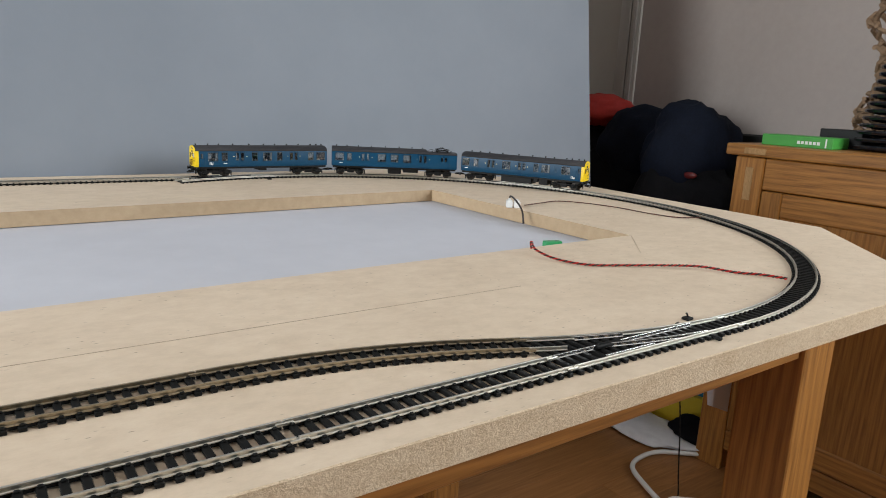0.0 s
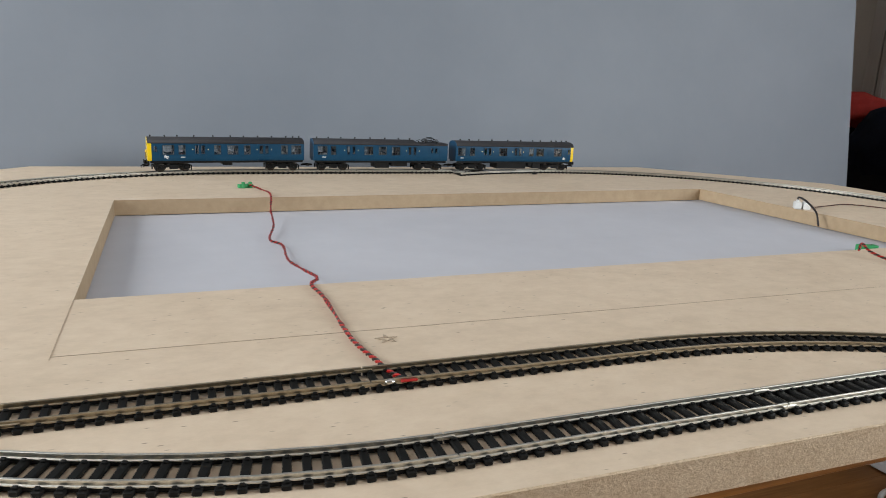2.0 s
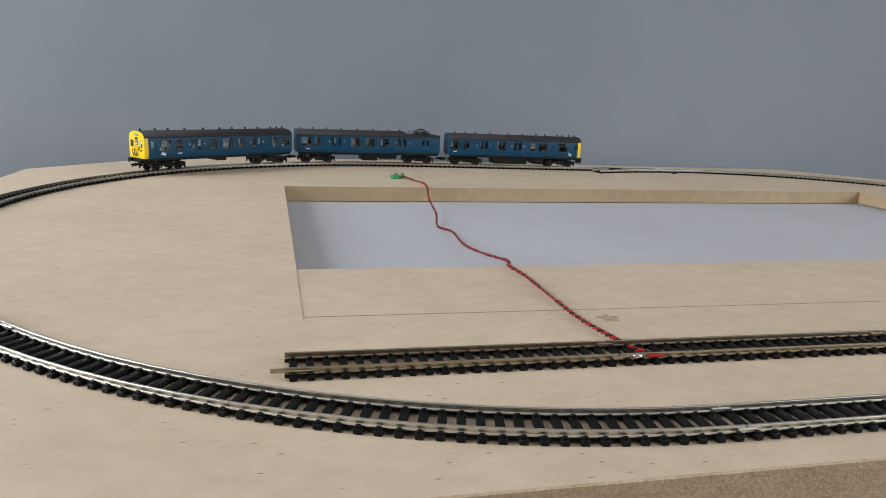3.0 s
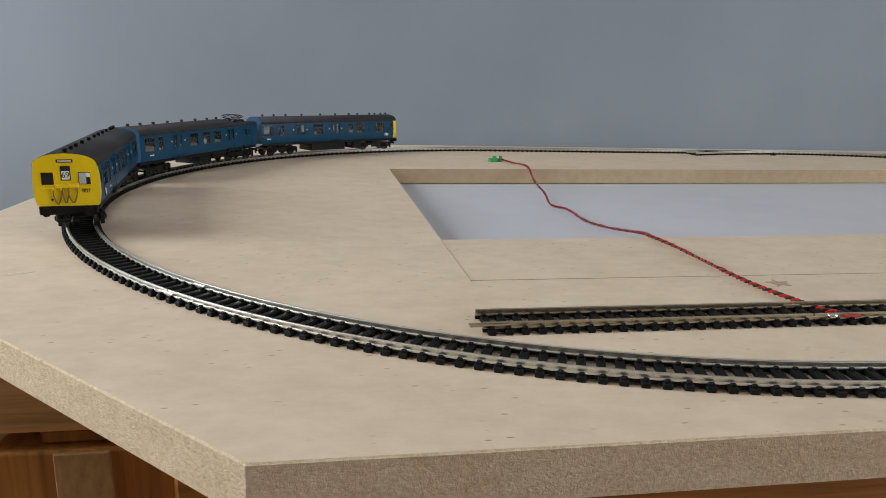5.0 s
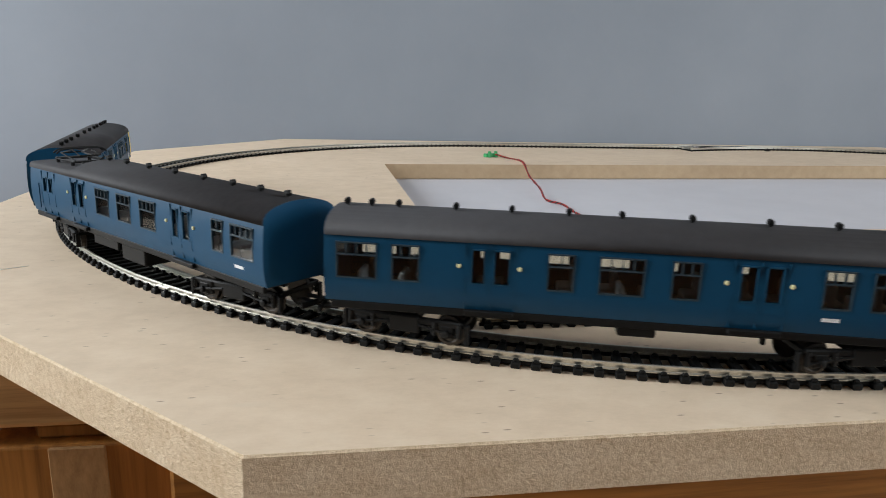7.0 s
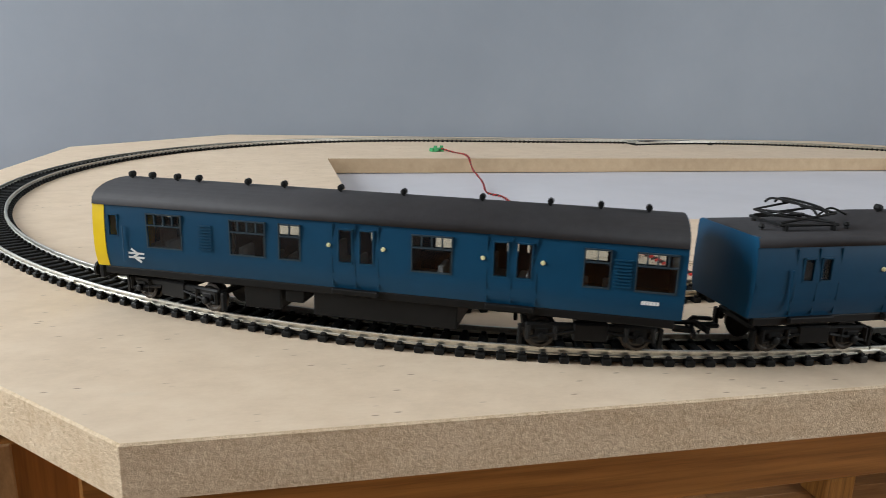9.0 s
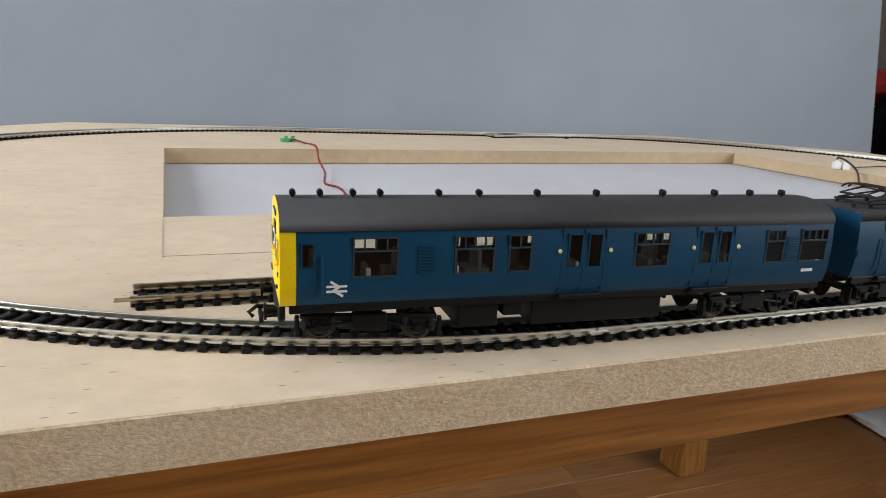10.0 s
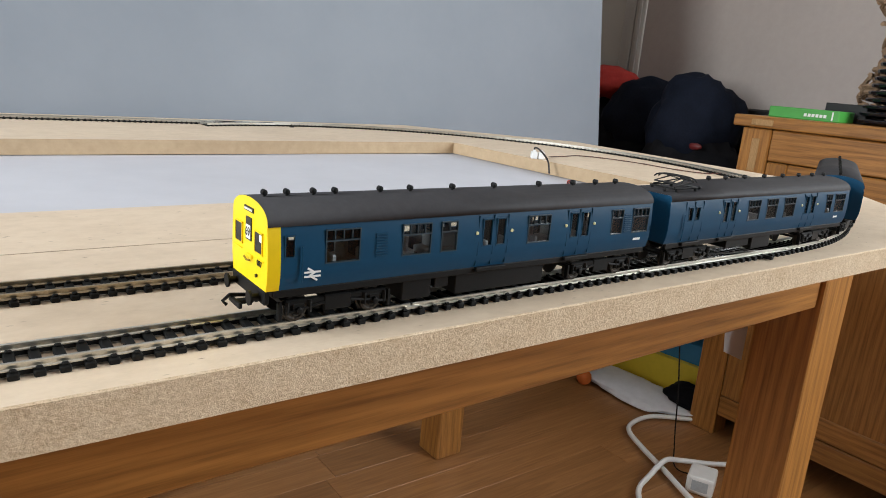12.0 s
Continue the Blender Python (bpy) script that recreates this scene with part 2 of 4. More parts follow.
def box(bm, x0, x1, y0, y1, z0, z1, bev=0.0, seg=1, mi=0):
    r = bmesh.ops.create_cube(bm, size=1.0, matrix=Matrix.LocRotScale(((x0 + x1) / 2, (y0 + y1) / 2, (z0 + z1) / 2), None, (abs(x1 - x0), abs(y1 - y0), abs(z1 - z0))))
    vs = r["verts"]
    fs = {f for v in vs for f in v.link_faces}
    for f in fs:
        f.material_index = mi
    if bev:
        es = list({e for v in vs for e in v.link_edges})
        bmesh.ops.bevel(bm, geom=es, offset=bev, segments=seg, affect="EDGES", profile=0.5)
    return bm


def boxed(*a, **k):
    return box(bmesh.new(), *a, **k)


def tube(bm, pts, r, n=6, closed=False):
    """A round rod along a line of points."""
    pts = [Vector(p) for p in pts]
    rings = []
    up = Vector((0.13, 0.21, 0.97))
    for i, p in enumerate(pts):
        a = pts[i - 1] if i else (pts[-1] if closed else p)
        b = pts[i + 1] if i + 1 < len(pts) else (pts[0] if closed else p)
        d = (b - a).normalized() if (b - a).length > 1e-9 else Vector((1, 0, 0))
        u = d.cross(up)
        if u.length < 1e-3:
            u = d.cross(Vector((1, 0, 0)))
        u.normalize()
        w = d.cross(u)
        rings.append([bm.verts.new(p + (u * math.cos(6.28319 * k / n) + w * math.sin(6.28319 * k / n)) * r) for k in range(n)])
    for i in range(len(rings) - (0 if closed else 1)):
        a, b = rings[i], rings[(i + 1) % len(rings)]
        for k in range(n):
            bm.faces.new((a[k], a[(k + 1) % n], b[(k + 1) % n], b[k]))
    if not closed:
        bm.faces.new(rings[0])
        bm.faces.new(rings[-1])
    return bm


def lathe(bm, prof, n=20, c=(0, 0, 0), axis="z"):
    """Turn a profile of (radius, height) round an axis."""
    rings = []
    for r, h in prof:
        ring = []
        for k in range(n):
            a = 2 * math.pi * k / n
            p = (r * math.cos(a), r * math.sin(a), h)
            if axis == "y":
                p = (p[0], h, p[1])
            if axis == "x":
                p = (h, p[0], p[1])
            ring.append(bm.verts.new((p[0] + c[0], p[1] + c[1], p[2] + c[2])))
        rings.append(ring)
    for a, b in zip(rings, rings[1:]):
        for k in range(n):
            bm.faces.new((a[k], a[(k + 1) % n], b[(k + 1) % n], b[k]))
    for ring in (rings[0], rings[-1]):
        bm.faces.new(ring)
    return bm


def smooth_line(pts, per=8):
    """Catmull-Rom through the points."""
    P = [Vector(p) for p in pts]
    P = [P[0] * 2 - P[1]] + P + [P[-1] * 2 - P[-2]]
    out = []
    for i in range(1, len(P) - 2):
        for k in range(per):
            t = k / per
            a, b, c, d = P[i - 1], P[i], P[i + 1], P[i + 2]
            out.append(0.5 * ((2 * b) + (c - a) * t + (2 * a - 5 * b + 4 * c - d) * t * t + (3 * b - a - 3 * c + d) * t ** 3))
    return out + [P[-2]]


def lettering(name, text, size, m, material, parent, label="", depth=0.0001):
    cu = bpy.data.curves.new("text", "FONT")
    cu.body, cu.size, cu.extrude, cu.align_x, cu.align_y = text, size, depth, "CENTER", "CENTER"
    tmp = bpy.data.objects.new("text", cu)
    scene.collection.objects.link(tmp)
    me = bpy.data.meshes.new_from_object(tmp.evaluated_get(bpy.context.evaluated_depsgraph_get()))
    bpy.data.objects.remove(tmp)
    me.materials.clear()
    me.materials.append(material)
    ob = new(name, me)
    ob.parent, ob.matrix_basis = parent, m
    if label:
        ob["label"] = label
    return ob

# ---- room ----
X0, X1, Y0, Y1, H = -1.9, 2.25, -4.6, 2.3, 2.5


def window_frame(name, x, y0, y1, z0, z1):
    w = base(name, "white framed casement window", "window", kind="structure")
    for a in ((y0, y0 + 0.05, z0, z1), (y1 - 0.05, y1, z0, z1), (y0 + 0.05, y1 - 0.05, z0, z0 + 0.05), (y0 + 0.05, y1 - 0.05, z1 - 0.05, z1)):
        part("frame_bar", boxed(x, x + 0.04, *a, 0.004), M_WPLAST, w)
    pane = part("pane", boxed(x + 0.015, x + 0.02, y0 + 0.05, y1 - 0.05, z0 + 0.05, z1 - 0.05), M_GLASS, w)
    pane.visible_shadow = False


def wins():
    window_frame("window_1", X0 - 0.08, -0.50, 0.50, 0.84, 2.16)
    window_frame("window_2", X1 + 0.05, -2.03, -0.67, 0.97, 2.13)


def room():
    fl = part("floor", boxed(X0 - 0.1, X1 + 0.1, Y0 - 0.1, Y1 + 0.1, -0.05, -0.012), M_BLACK)
    tagged(fl, "brown oak-effect laminate floor with long planks", "floor", kind="structure")
    ce = part("ceiling", boxed(X0 - 0.1, X1 + 0.1, Y0 - 0.1, Y1 + 0.1, H, H + 0.1), M_CEIL)
    tagged(ce, "plain white painted ceiling", "ceiling", kind="structure")

    def wall(name, boxes, label):
        bm = bmesh.new()
        for b in boxes:
            box(bm, *b)
        tagged(part(name, bm, M_WALL), label, "wall", kind="structure")
    wall("wall_east", [(X1, X1 + 0.1, Y0, -2.03, 0, H), (X1, X1 + 0.1, -0.67, 1.225, 0, H), (X1, X1 + 0.1, -2.03, -0.67, 0, 0.97), (X1, X1 + 0.1, -2.03, -0.67, 2.13, H), (X1, X1 + 0.1, 2.05, Y1, 0, H), (X1, X1 + 0.1, 1.225, 2.05, 2.08, H)], "warm beige painted plaster wall")
    wall("wall_north", [(X0 - 0.1, X1 + 0.1, Y1, Y1 + 0.1, 0, H)], "warm beige painted plaster wall")
    wall("wall_west", [(X0 - 0.1, X0, Y0, -0.50, 0, H), (X0 - 0.1, X0, 0.50, Y1, 0, H), (X0 - 0.1, X0, -0.50, 0.50, 0, 0.84), (X0 - 0.1, X0, -0.50, 0.50, 2.16, H)], "beige painted wall with a window opening")
    wall("wall_south", [(X0 - 0.1, X1 + 0.1, Y0 - 0.1, Y0, 0, H)], "plain beige painted plaster wall")
    wins()
    # doorway in the east wall: grey-green leaf, glass reflection painted in, aluminium frame
    d = base("door_1", "grey-green door with painted-in glass reflection, slim aluminium frame", "door", kind="structure")
    part("leaf", boxed(X1 + 0.004, X1 + 0.044, 1.275, 2.0, 0.01, 2.03, 0.003), M_PANEL, d)
    for y in (1.227, 2.0):
        part("frame_post", boxed(X1 - 0.012, X1 + 0.08, y, y + 0.047, 0, 2.078, 0.003), M_ALLOY, d, "brushed aluminium post")
    part("seal", boxed(X1 - 0.010, X1 - 0.001, 1.180, 1.223, 0, 2.078, 0.002), M_PANEL, d, "pale grey edge trim")
    part("frame_post", boxed(X1 - 0.018, X1 - 0.0105, 1.195, 1.205, 0, 2.078, 0.001), M_ALLOY, d)
    sk = part("baseboard", boxed(X1 - 0.014, X1, Y0, 1.175, 0, 0.09, 0.004), M_CEIL)
    tagged(sk, "white painted skirting board", "skirting", kind="structure")


def board_planks():
    fl = bpy.data.objects["floor"]
    me = finish(boxed(-0.6006, 0.6006, -0.0481, 0.0481, -0.012, 0.0, 0.0005))
    me.materials.append(M_FLOOR)
    rng = random.Random(4)
    r = 0
    y = -0.9
    while y < 1.6:
        x = X0 - rng.uniform(0.0, 1.1)
        while x < X1:
            a, b = max(x, X0), min(x + 1.2, X1)
            if b - a > 0.02:
                ob = part("plank", me, None, fl)
                ob.location = ((a + b) / 2, y, 0)
                ob.scale = ((b - a) / 1.2, 1, 1)
            x += 1.202
        y += 0.0965
        r += 1
    rest = bmesh.new()
    box(rest, X0, X1, Y0, -0.95, -0.012, 0.0)
    box(rest, X0, X1, 1.65, Y1, -0.012, 0.0)
    part("plank_field", rest, M_FLOOR, fl)["kind"] = "stuff"


# ---- baseboard of the railway ----
BX0, BX1, BY0, BY1 = -0.330, 1.195, -0.2766, 0.715
RECESS = [(0.0, 0.0), (0.876, 0.018), (0.861, 0.421), (-0.008, 0.389)]


def railway_board():
    zt, zb = TOP, TOP - THICK
    outer = [(-0.096, BY0), (0.9625, BY0), (BX1, -0.050), (BX1, 0.46), (0.95, BY1), (-0.150, BY1), (BX0, 0.505), (BX0, -0.052)]
    inner = RECESS
    bm = bmesh.new()

    def layer(z):
        o = [bm.verts.new((x, y, z)) for x, y in outer]
        i = [bm.verts.new((x, y, z)) for x, y in inner]
        return o, i
    to, ti = layer(zt)
    bo, bi = layer(zb)
    quads = [(0, 1, "i1", "i0"), (1, 2, "i1"), (2, 3, "i2", "i1"), (3, 4, "i2"), (4, 5, "i3", "i2"), (5, 6, "i3"), (6, 7, "i0", "i3"), (7, 0, "i0")]
    for q in quads:
        for o, i, flip in ((to, ti, False), (bo, bi, True)):
            vs = [i[int(k[1])] if isinstance(k, str) else o[k] for k in q]
            bm.faces.new(vs[::-1] if flip else vs).material_index = 0
    for k in range(8):
        f = bm.faces.new((to[k], bo[k], bo[(k + 1) % 8], to[(k + 1) % 8]))
        f.material_index = 1
    for k in range(4):
        f = bm.faces.new((ti[k], ti[(k + 1) % 4], bi[(k + 1) % 4], bi[k]))
        f.material_index = 2
    bmesh.ops.bevel(bm, geom=[e for e in bm.edges if all(abs(v.co.z - zt) < 1e-6 for v in e.verts) and any(f.material_index == 1 for f in e.link_faces)], offset=0.0007, segments=1, affect="EDGES", material=1)
    ob = part("layout_board", bm, [M_MDF, M_EDGE, M_RECESS])
    tagged(ob, "bare fibreboard layout baseboard with cut corners and recess", "board")
    # pencil setting-out lines, and last a short pale scratch
    for a, b in (((0.0, -0.001), (0.002, -0.104)), ((0.002, -0.100), (0.60, -0.098)), ((0.876, 0.017), (0.806, -0.055)), ((-0.252, -0.081), (-0.233, -0.069))):
        p, q = Vector((*a, TOP + 0.0002)), Vector((*b, TOP + 0.0002))
        pts = [p.lerp(q, k / 12) for k in range(13)]
        part("board_mark", tube(bmesh.new(), pts, 0.00016, 4), M_PENCIL if a[0] > -0.1 else M_WPLAST, ob)
    bm = bmesh.new()
    for k in range(5):
        a = 1.2566 * k + 0.3
        c = Vector((0.176, -0.116, TOP + 0.0003))
        tube(bm, [c + Vector((math.cos(a), math.sin(a), 0)) * 0.007, c + Vector((math.cos(a + 2.513), math.sin(a + 2.513), 0)) * 0.007], 0.0003, 4)
    part("pencil_mark", bm, M_PENCIL, ob, "small pencilled star")
    sheet = part("paper_sheet", boxed(-0.07, 0.93, -0.06, 0.45, TOP - THICK - 0.0017, TOP - THICK - 0.0010), M_PAPER)
    tagged(sheet, "large sheet of white paper under the board opening", "paper")
    return ob


# ---- oak table ----
def oak_table():
    t = base("dining_table", "oak extending dining table with square legs", "table")
    zt = TOP - THICK - 0.0022
    part("tabletop", boxed(-0.325, -0.02, -0.135, 0.45, zt - 0.042, zt, 0.003, 2), M_OAKTOP, t, "pulled-out oak leaf with rough end")
    part("tabletop", boxed(-0.018, 1.10, -0.105, 0.66, zt - 0.022, zt, 0.002), M_OAKX, t)
    part("apron", boxed(-0.580, 0.580, -0.024, 0.0, 0.645, zt - 0.0005, 0.002), M_OAKX, t, m=pose(0.433, -0.123, 0, 0, 0, 1.1))
    part("apron", boxed(-0.050, 1.054, 0.645, 0.669, 0.665, zt - 0.025, 0.002), M_OAKX, t)
    part("apron", boxed(1.057, 1.081, -0.063, 0.638, 0.665, zt - 0.025, 0.002), M_OAKY, t)
    for x, y, d in ((1.014, -0.142, 0.078), (1.055, 0.640, 0.075)):
        part("leg", boxed(x, x + 0.072, y, y + d, 0.0, zt - 0.0225, 0.004, 2), M_OAKZ, t)
    for y in (-0.136, 0.34):
        leg = part("leg", boxed(-0.236, -0.142, y, y + 0.083, 0.0, 0.7040, 0.0015, 2), M_OAKZ, t)
        if y < 0:
            part("joint_block", boxed(-0.206, -0.180, y - 0.0015, y + 0.02, 0.670, 0.7030, 0.0006), M_OAKEND, leg, "rough end-grain joint")
        part("neck", boxed(-0.214, -0.142, y + 0.006, y + 0.08, 0.7040, zt - 0.0420, 0.002), M_OAKZ, leg)
    return t


# ---- backdrop card ----
def backdrop_card():
    bm = boxed(-1.75, 1.57, -0.004, 0.004, -0.20, 1.05, 0.001)
    ob = part("backdrop_board", bm, M_CARD, m=pose(0, 0.735, 0.757, -8, 0, 0))
    tagged(ob, "pale blue-grey backdrop card leaning behind the layout", "backdrop card")
    stand = base("backdrop_stand", "plain wooden trestle holding up the backdrop card", "stand")
    for x in (-0.9, 0.25):
        post = part("post", boxed(x, x + 0.05, 0.735, 0.775, 0.02, 0.551, 0.003), M_OAKZ, stand)
        part("foot", boxed(x, x + 0.05, 0.64, 0.90, 0.0, 0.02, 0.003), M_OAKY, post)
    part("shelf", boxed(-0.9, 0.30, 0.690, 0.775, 0.551, 0.556, 0.001), M_OAKX, stand)


# ---- track ----
CR, CY, XL, XR = 0.4387, 0.1925, 0.1654, 0.6694
SLEEP = 0.00744
GA = 0.0165 / 2


def rail_mesh(line, off):
    """A bullhead-like rail set off sideways from a line of (x, y, heading)."""
    prof = [(-0.0010, 0.0025), (0.0010, 0.0025), (0.0010, 0.0029), (0.0004, 0.0033), (0.00060, 0.0044), (0.00060, 0.0051), (0.0004, 0.0053), (-0.0004, 0.0053), (-0.00060, 0.0051), (-0.00060, 0.0044), (-0.0004, 0.0033), (-0.0010, 0.0029)]
    bm = bmesh.new()
    rings = []
    for x, y, h in line:
        nx, ny = -math.sin(h), math.cos(h)
        rings.append([bm.verts.new((x + nx * (off + q), y + ny * (off + q), TOP + z)) for q, z in prof])
    n = len(prof)
    for a, b in zip(rings, rings[1:]):
        for k in range(n):
            bm.faces.new((a[k], a[(k + 1) % n], b[(k + 1) % n], b[k]))
    bm.faces.new(rings[0])
    bm.faces.new(rings[-1])
    return bm


def sleeper_mesh(length=0.0244, cache={}):
    key = round(length, 4)
    if key not in cache:
        bm = boxed(-0.0018, 0.0018, -length / 2, length / 2, 0.0, 0.0024, 0.0004)
        for s in (-1, 1):
            for q in (-1, 1):
                y = s * (GA + 0.0004) + q * 0.0018
                box(bm, -0.0011, 0.0011, y - 0.0008, y + 0.0008, 0.0023, 0.0036, 0.0004)
        me = finish(bm)
        me.materials.append(M_SLEEPER)
        cache[key] = me
    return cache[key]


def web_mesh(line, off):
    """The moulded strip that ties the sleepers together under one rail."""
    bm = bmesh.new()
    rings = []
    for x, y, h in line:
        nx, ny = -math.sin(h), math.cos(h)
        rings.append([bm.verts.new((x + nx * (off + q), y + ny * (off + q), TOP + z)) for q, z in ((-0.0010, 0.0008), (0.0010, 0.0008), (0.0009, 0.0023), (-0.0009, 0.0023))])
    for a, b in zip(rings, rings[1:]):
        for k in range(4):
            bm.faces.new((a[k], a[(k + 1) % 4], b[(k + 1) % 4], b[k]))
    bm.faces.new(rings[0])
    bm.faces.new(rings[-1])
    return bm


def straight(x0, y0, x1, y1, n=2):
    h = math.atan2(y1 - y0, x1 - x0)
    return [(x0 + (x1 - x0) * k / n, y0 + (y1 - y0) * k / n, h) for k in range(n + 1)]


def arc(cx, cy, r, a0, a1, n=14):
    out = []
    s = 1 if a1 > a0 else -1
    for k in range(n + 1):
        a = a0 + (a1 - a0) * k / n
        out.append((cx + r * math.cos(a), cy + r * math.sin(a), a + s * math.pi / 2))
    return out


def along(line, d):
    for a, b in zip(line, line[1:]):
        l = math.hypot(b[0] - a[0], b[1] - a[1])
        if d <= l or b is line[-1]:
            t = d / l
            return a[0] + (b[0] - a[0]) * t, a[1] + (b[1] - a[1]) * t, a[2] + (b[2] - a[2]) * t
        d -= l


def track_section(line, label, metal=None, lengths=None, ends=(True, True)):
    metal = metal or M_RAIL
    ob = base("track_section", label, "track", group="railway track sections")
    total = sum(math.hypot(b[0] - a[0], b[1] - a[1]) for a, b in zip(line, line[1:]))
    for s in (-1, 1):
        part("rail", rail_mesh(line, s * (GA + 0.0004)), metal, ob, smooth=False)
        part("sleeper_web", web_mesh(line, s * (GA + 0.0004)), M_SLEEPER, ob)
    n = max(2, round(total / SLEEP))
    for k in range(n):
        x, y, h = along(line, (k + 0.5) * total / n)
        part("sleeper", sleeper_mesh(0.0244 if not lengths else lengths(k / n)), None, ob, m=pose(x, y, TOP, 0, 0, math.degrees(h)))
    for e, (x, y, h) in enumerate((line[0], line[-1])):
        if ends[e]:
            for s in (-1, 1):
                nx, ny = -math.sin(h), math.cos(h)
                part("fishplate", boxed(-0.0045, 0.0045, -0.0012, 0.0012, 0.0026, 0.0042, 0.0003), metal, ob, m=pose(x + nx * s * (GA + 0.0004), y + ny * s * (GA + 0.0004), TOP, 0, 0, math.degrees(h)))
    return ob


SID_Y = -0.172


def all_track():
    yf, yb = CY - CR, CY + CR
    curve_l = "curved nickel-silver model railway track on black sleepers"
    straight_l = "straight nickel-silver model railway track on black sleepers"
    gap = 0.0006
    for k in range(4):
        a = math.pi / 2 + k * math.pi / 4
        track_section(arc(XL, CY, CR, a + gap, a + math.pi / 4 - gap), curve_l, ends=(True, False))
        a = -math.pi / 2 + k * math.pi / 4
        track_section(arc(XR, CY, CR, a + gap, a + math.pi / 4 - gap), curve_l, ends=(True, False))
    toe, heel = XR, XR - 0.168
    for k in range(2):
        w = (heel - XL) / 2
        track_section(straight(heel - k * w - gap, yb, heel - (k + 1) * w + gap, yb), straight_l, ends=(True, False))
    turnout(toe, heel, yb, -1)
    for k in range(2):
        w = (heel - XL) / 2
        track_section(straight(XL + k * w + gap, yf, XL + (k + 1) * w - gap, yf), straight_l, ends=(True, k == 1))
    turnout(toe, heel, yf, 1)
    # siding: reverse curve back to parallel, then plain track to a dead end
    a = radians(22.5)
    x, y = toe - CR * math.sin(a), yf + CR * (1 - math.cos(a))
    st = (SID_Y - yf - 2 * CR * (1 - math.cos(a))) / math.sin(a)
    x2, y2 = x - st * math.cos(a), y + st * math.sin(a)
    cx, cy = x2 - CR * math.sin(a), y2 - CR * math.cos(a)
    line = straight(x, y, x2, y2, 1)[:-1] + arc(cx, cy, CR, math.pi / 2 - a, math.pi / 2, 12)
    line = [(px, py, math.atan2(line[min(i + 1, len(line) - 1)][1] - line[max(i - 1, 0)][1], line[min(i + 1, len(line) - 1)][0] - line[max(i - 1, 0)][0])) for i, (px, py, h) in enumerate(line)]
    track_section(line, "curved siding track with tarnished brown rails", M_RAIL_OLD)
    x3 = cx
    track_section(straight(x3 - gap, SID_Y, 0.150, SID_Y), "straight siding track with tarnished brown rails", M_RAIL_OLD, ends=(False, True))
    track_section(straight(0.149, SID_Y, -0.008, SID_Y), "straight siding track ending in open rails", M_RAIL_OLD, ends=(False, False))
    bm = bmesh.new()
    for q in (-0.0012, 0.0012):
        tube(bm, [(-0.014, SID_Y - GA - 0.0004 + q, TOP + 0.004), (0.004, SID_Y - GA - 0.0004 + q, TOP + 0.004)], 0.0006, 5)
    part("rail_joiner", bm, M_RAIL_OLD)
    tagged(bpy.data.objects["rail_joiner"], "open brass rail joiner on the siding end", "rail joiner")


def turnout(toe, heel, yf, hand):
    """A left- or right-hand point; hand is the way (+y or -y) that the branch leaves."""
    ob = base("track_turnout", "model railway turnout with bright rails", "track", group="railway track sections")
    main = straight(toe, yf, heel, yf, 4)
    a = radians(22.5)
    div = arc(toe, yf + hand * CR, CR, -hand * math.pi / 2, -hand * (math.pi / 2 + a), 14)
    off = hand * (GA + 0.0004)
    part("stock_rail", rail_mesh(main, off), M_RAIL, ob)
    part("stock_rail", rail_mesh(div, -off), M_RAIL, ob)
    part("sleeper_web", web_mesh(main, off), M_SLEEPER, ob)
    part("sleeper_web", web_mesh(div, -off), M_SLEEPER, ob)
    # closure rails, split at the crossing
    part("closure_rail", rail_mesh(straight(toe - 0.035, yf, heel + 0.052, yf, 2), -off), M_BRIGHT, ob, "bright closure rail")
    part("closure_rail", rail_mesh(straight(heel + 0.040, yf, heel, yf, 2), -off), M_BRIGHT, ob)
    d2 = [p for p in div if p[0] < toe - 0.035]
    part("closure_rail", rail_mesh(d2[: len(d2) * 2 // 3], off), M_BRIGHT, ob, "bright closure rail")
    part("closure_rail", rail_mesh(d2[len(d2) * 2 // 3 + 1:], off), M_RAIL, ob)
    part("check_rail", rail_mesh(straight(heel + 0.075, yf, heel + 0.030, yf, 2), hand * (GA - 0.0022)), M_BRIGHT, ob)
    part("check_rail", rail_mesh(div[8:12], -hand * (GA - 0.0022)), M_BRIGHT, ob)
    part("frog", boxed(heel + 0.036, heel + 0.060, *sorted((yf + hand * 0.0062, yf + hand * 0.0108)), TOP + 0.0028, TOP + 0.0054, 0.0008), M_SLEEPER, ob)
    n = 22
    for k in range(n):
        x = toe - (k + 0.5) * 0.168 / n
        u = toe - x
        bend = CR - math.sqrt(CR * CR - u * u)
        y0, y1 = sorted((yf - hand * 0.0129, yf + hand * (0.0129 + bend)))
        part("sleeper", boxed(-0.0017, 0.0017, y0, y1, 0, 0.0026, 0.0003), M_SLEEPER, ob, m=pose(x, 0, TOP))
    part("tie_bar", boxed(toe - 0.039, toe - 0.0355, yf - 0.018, yf + 0.018, TOP + 0.0006, TOP + 0.0030, 0.0005), M_SLEEPER, ob)
    y = yf + hand * 0.0235
    lev = boxed(toe - 0.020, toe - 0.013, y - 0.003, y + 0.003, TOP, TOP + 0.0022, 0.0006)
    tube(lev, [(toe - 0.016, y, TOP + 0.002), (toe - 0.017, y + hand * 0.001, TOP + 0.0052)], 0.0007, 6)
    part("point_lever", lev, M_SLEEPER, ob, "small black plastic lever")


room()
railway_board()
oak_table()
backdrop_card()
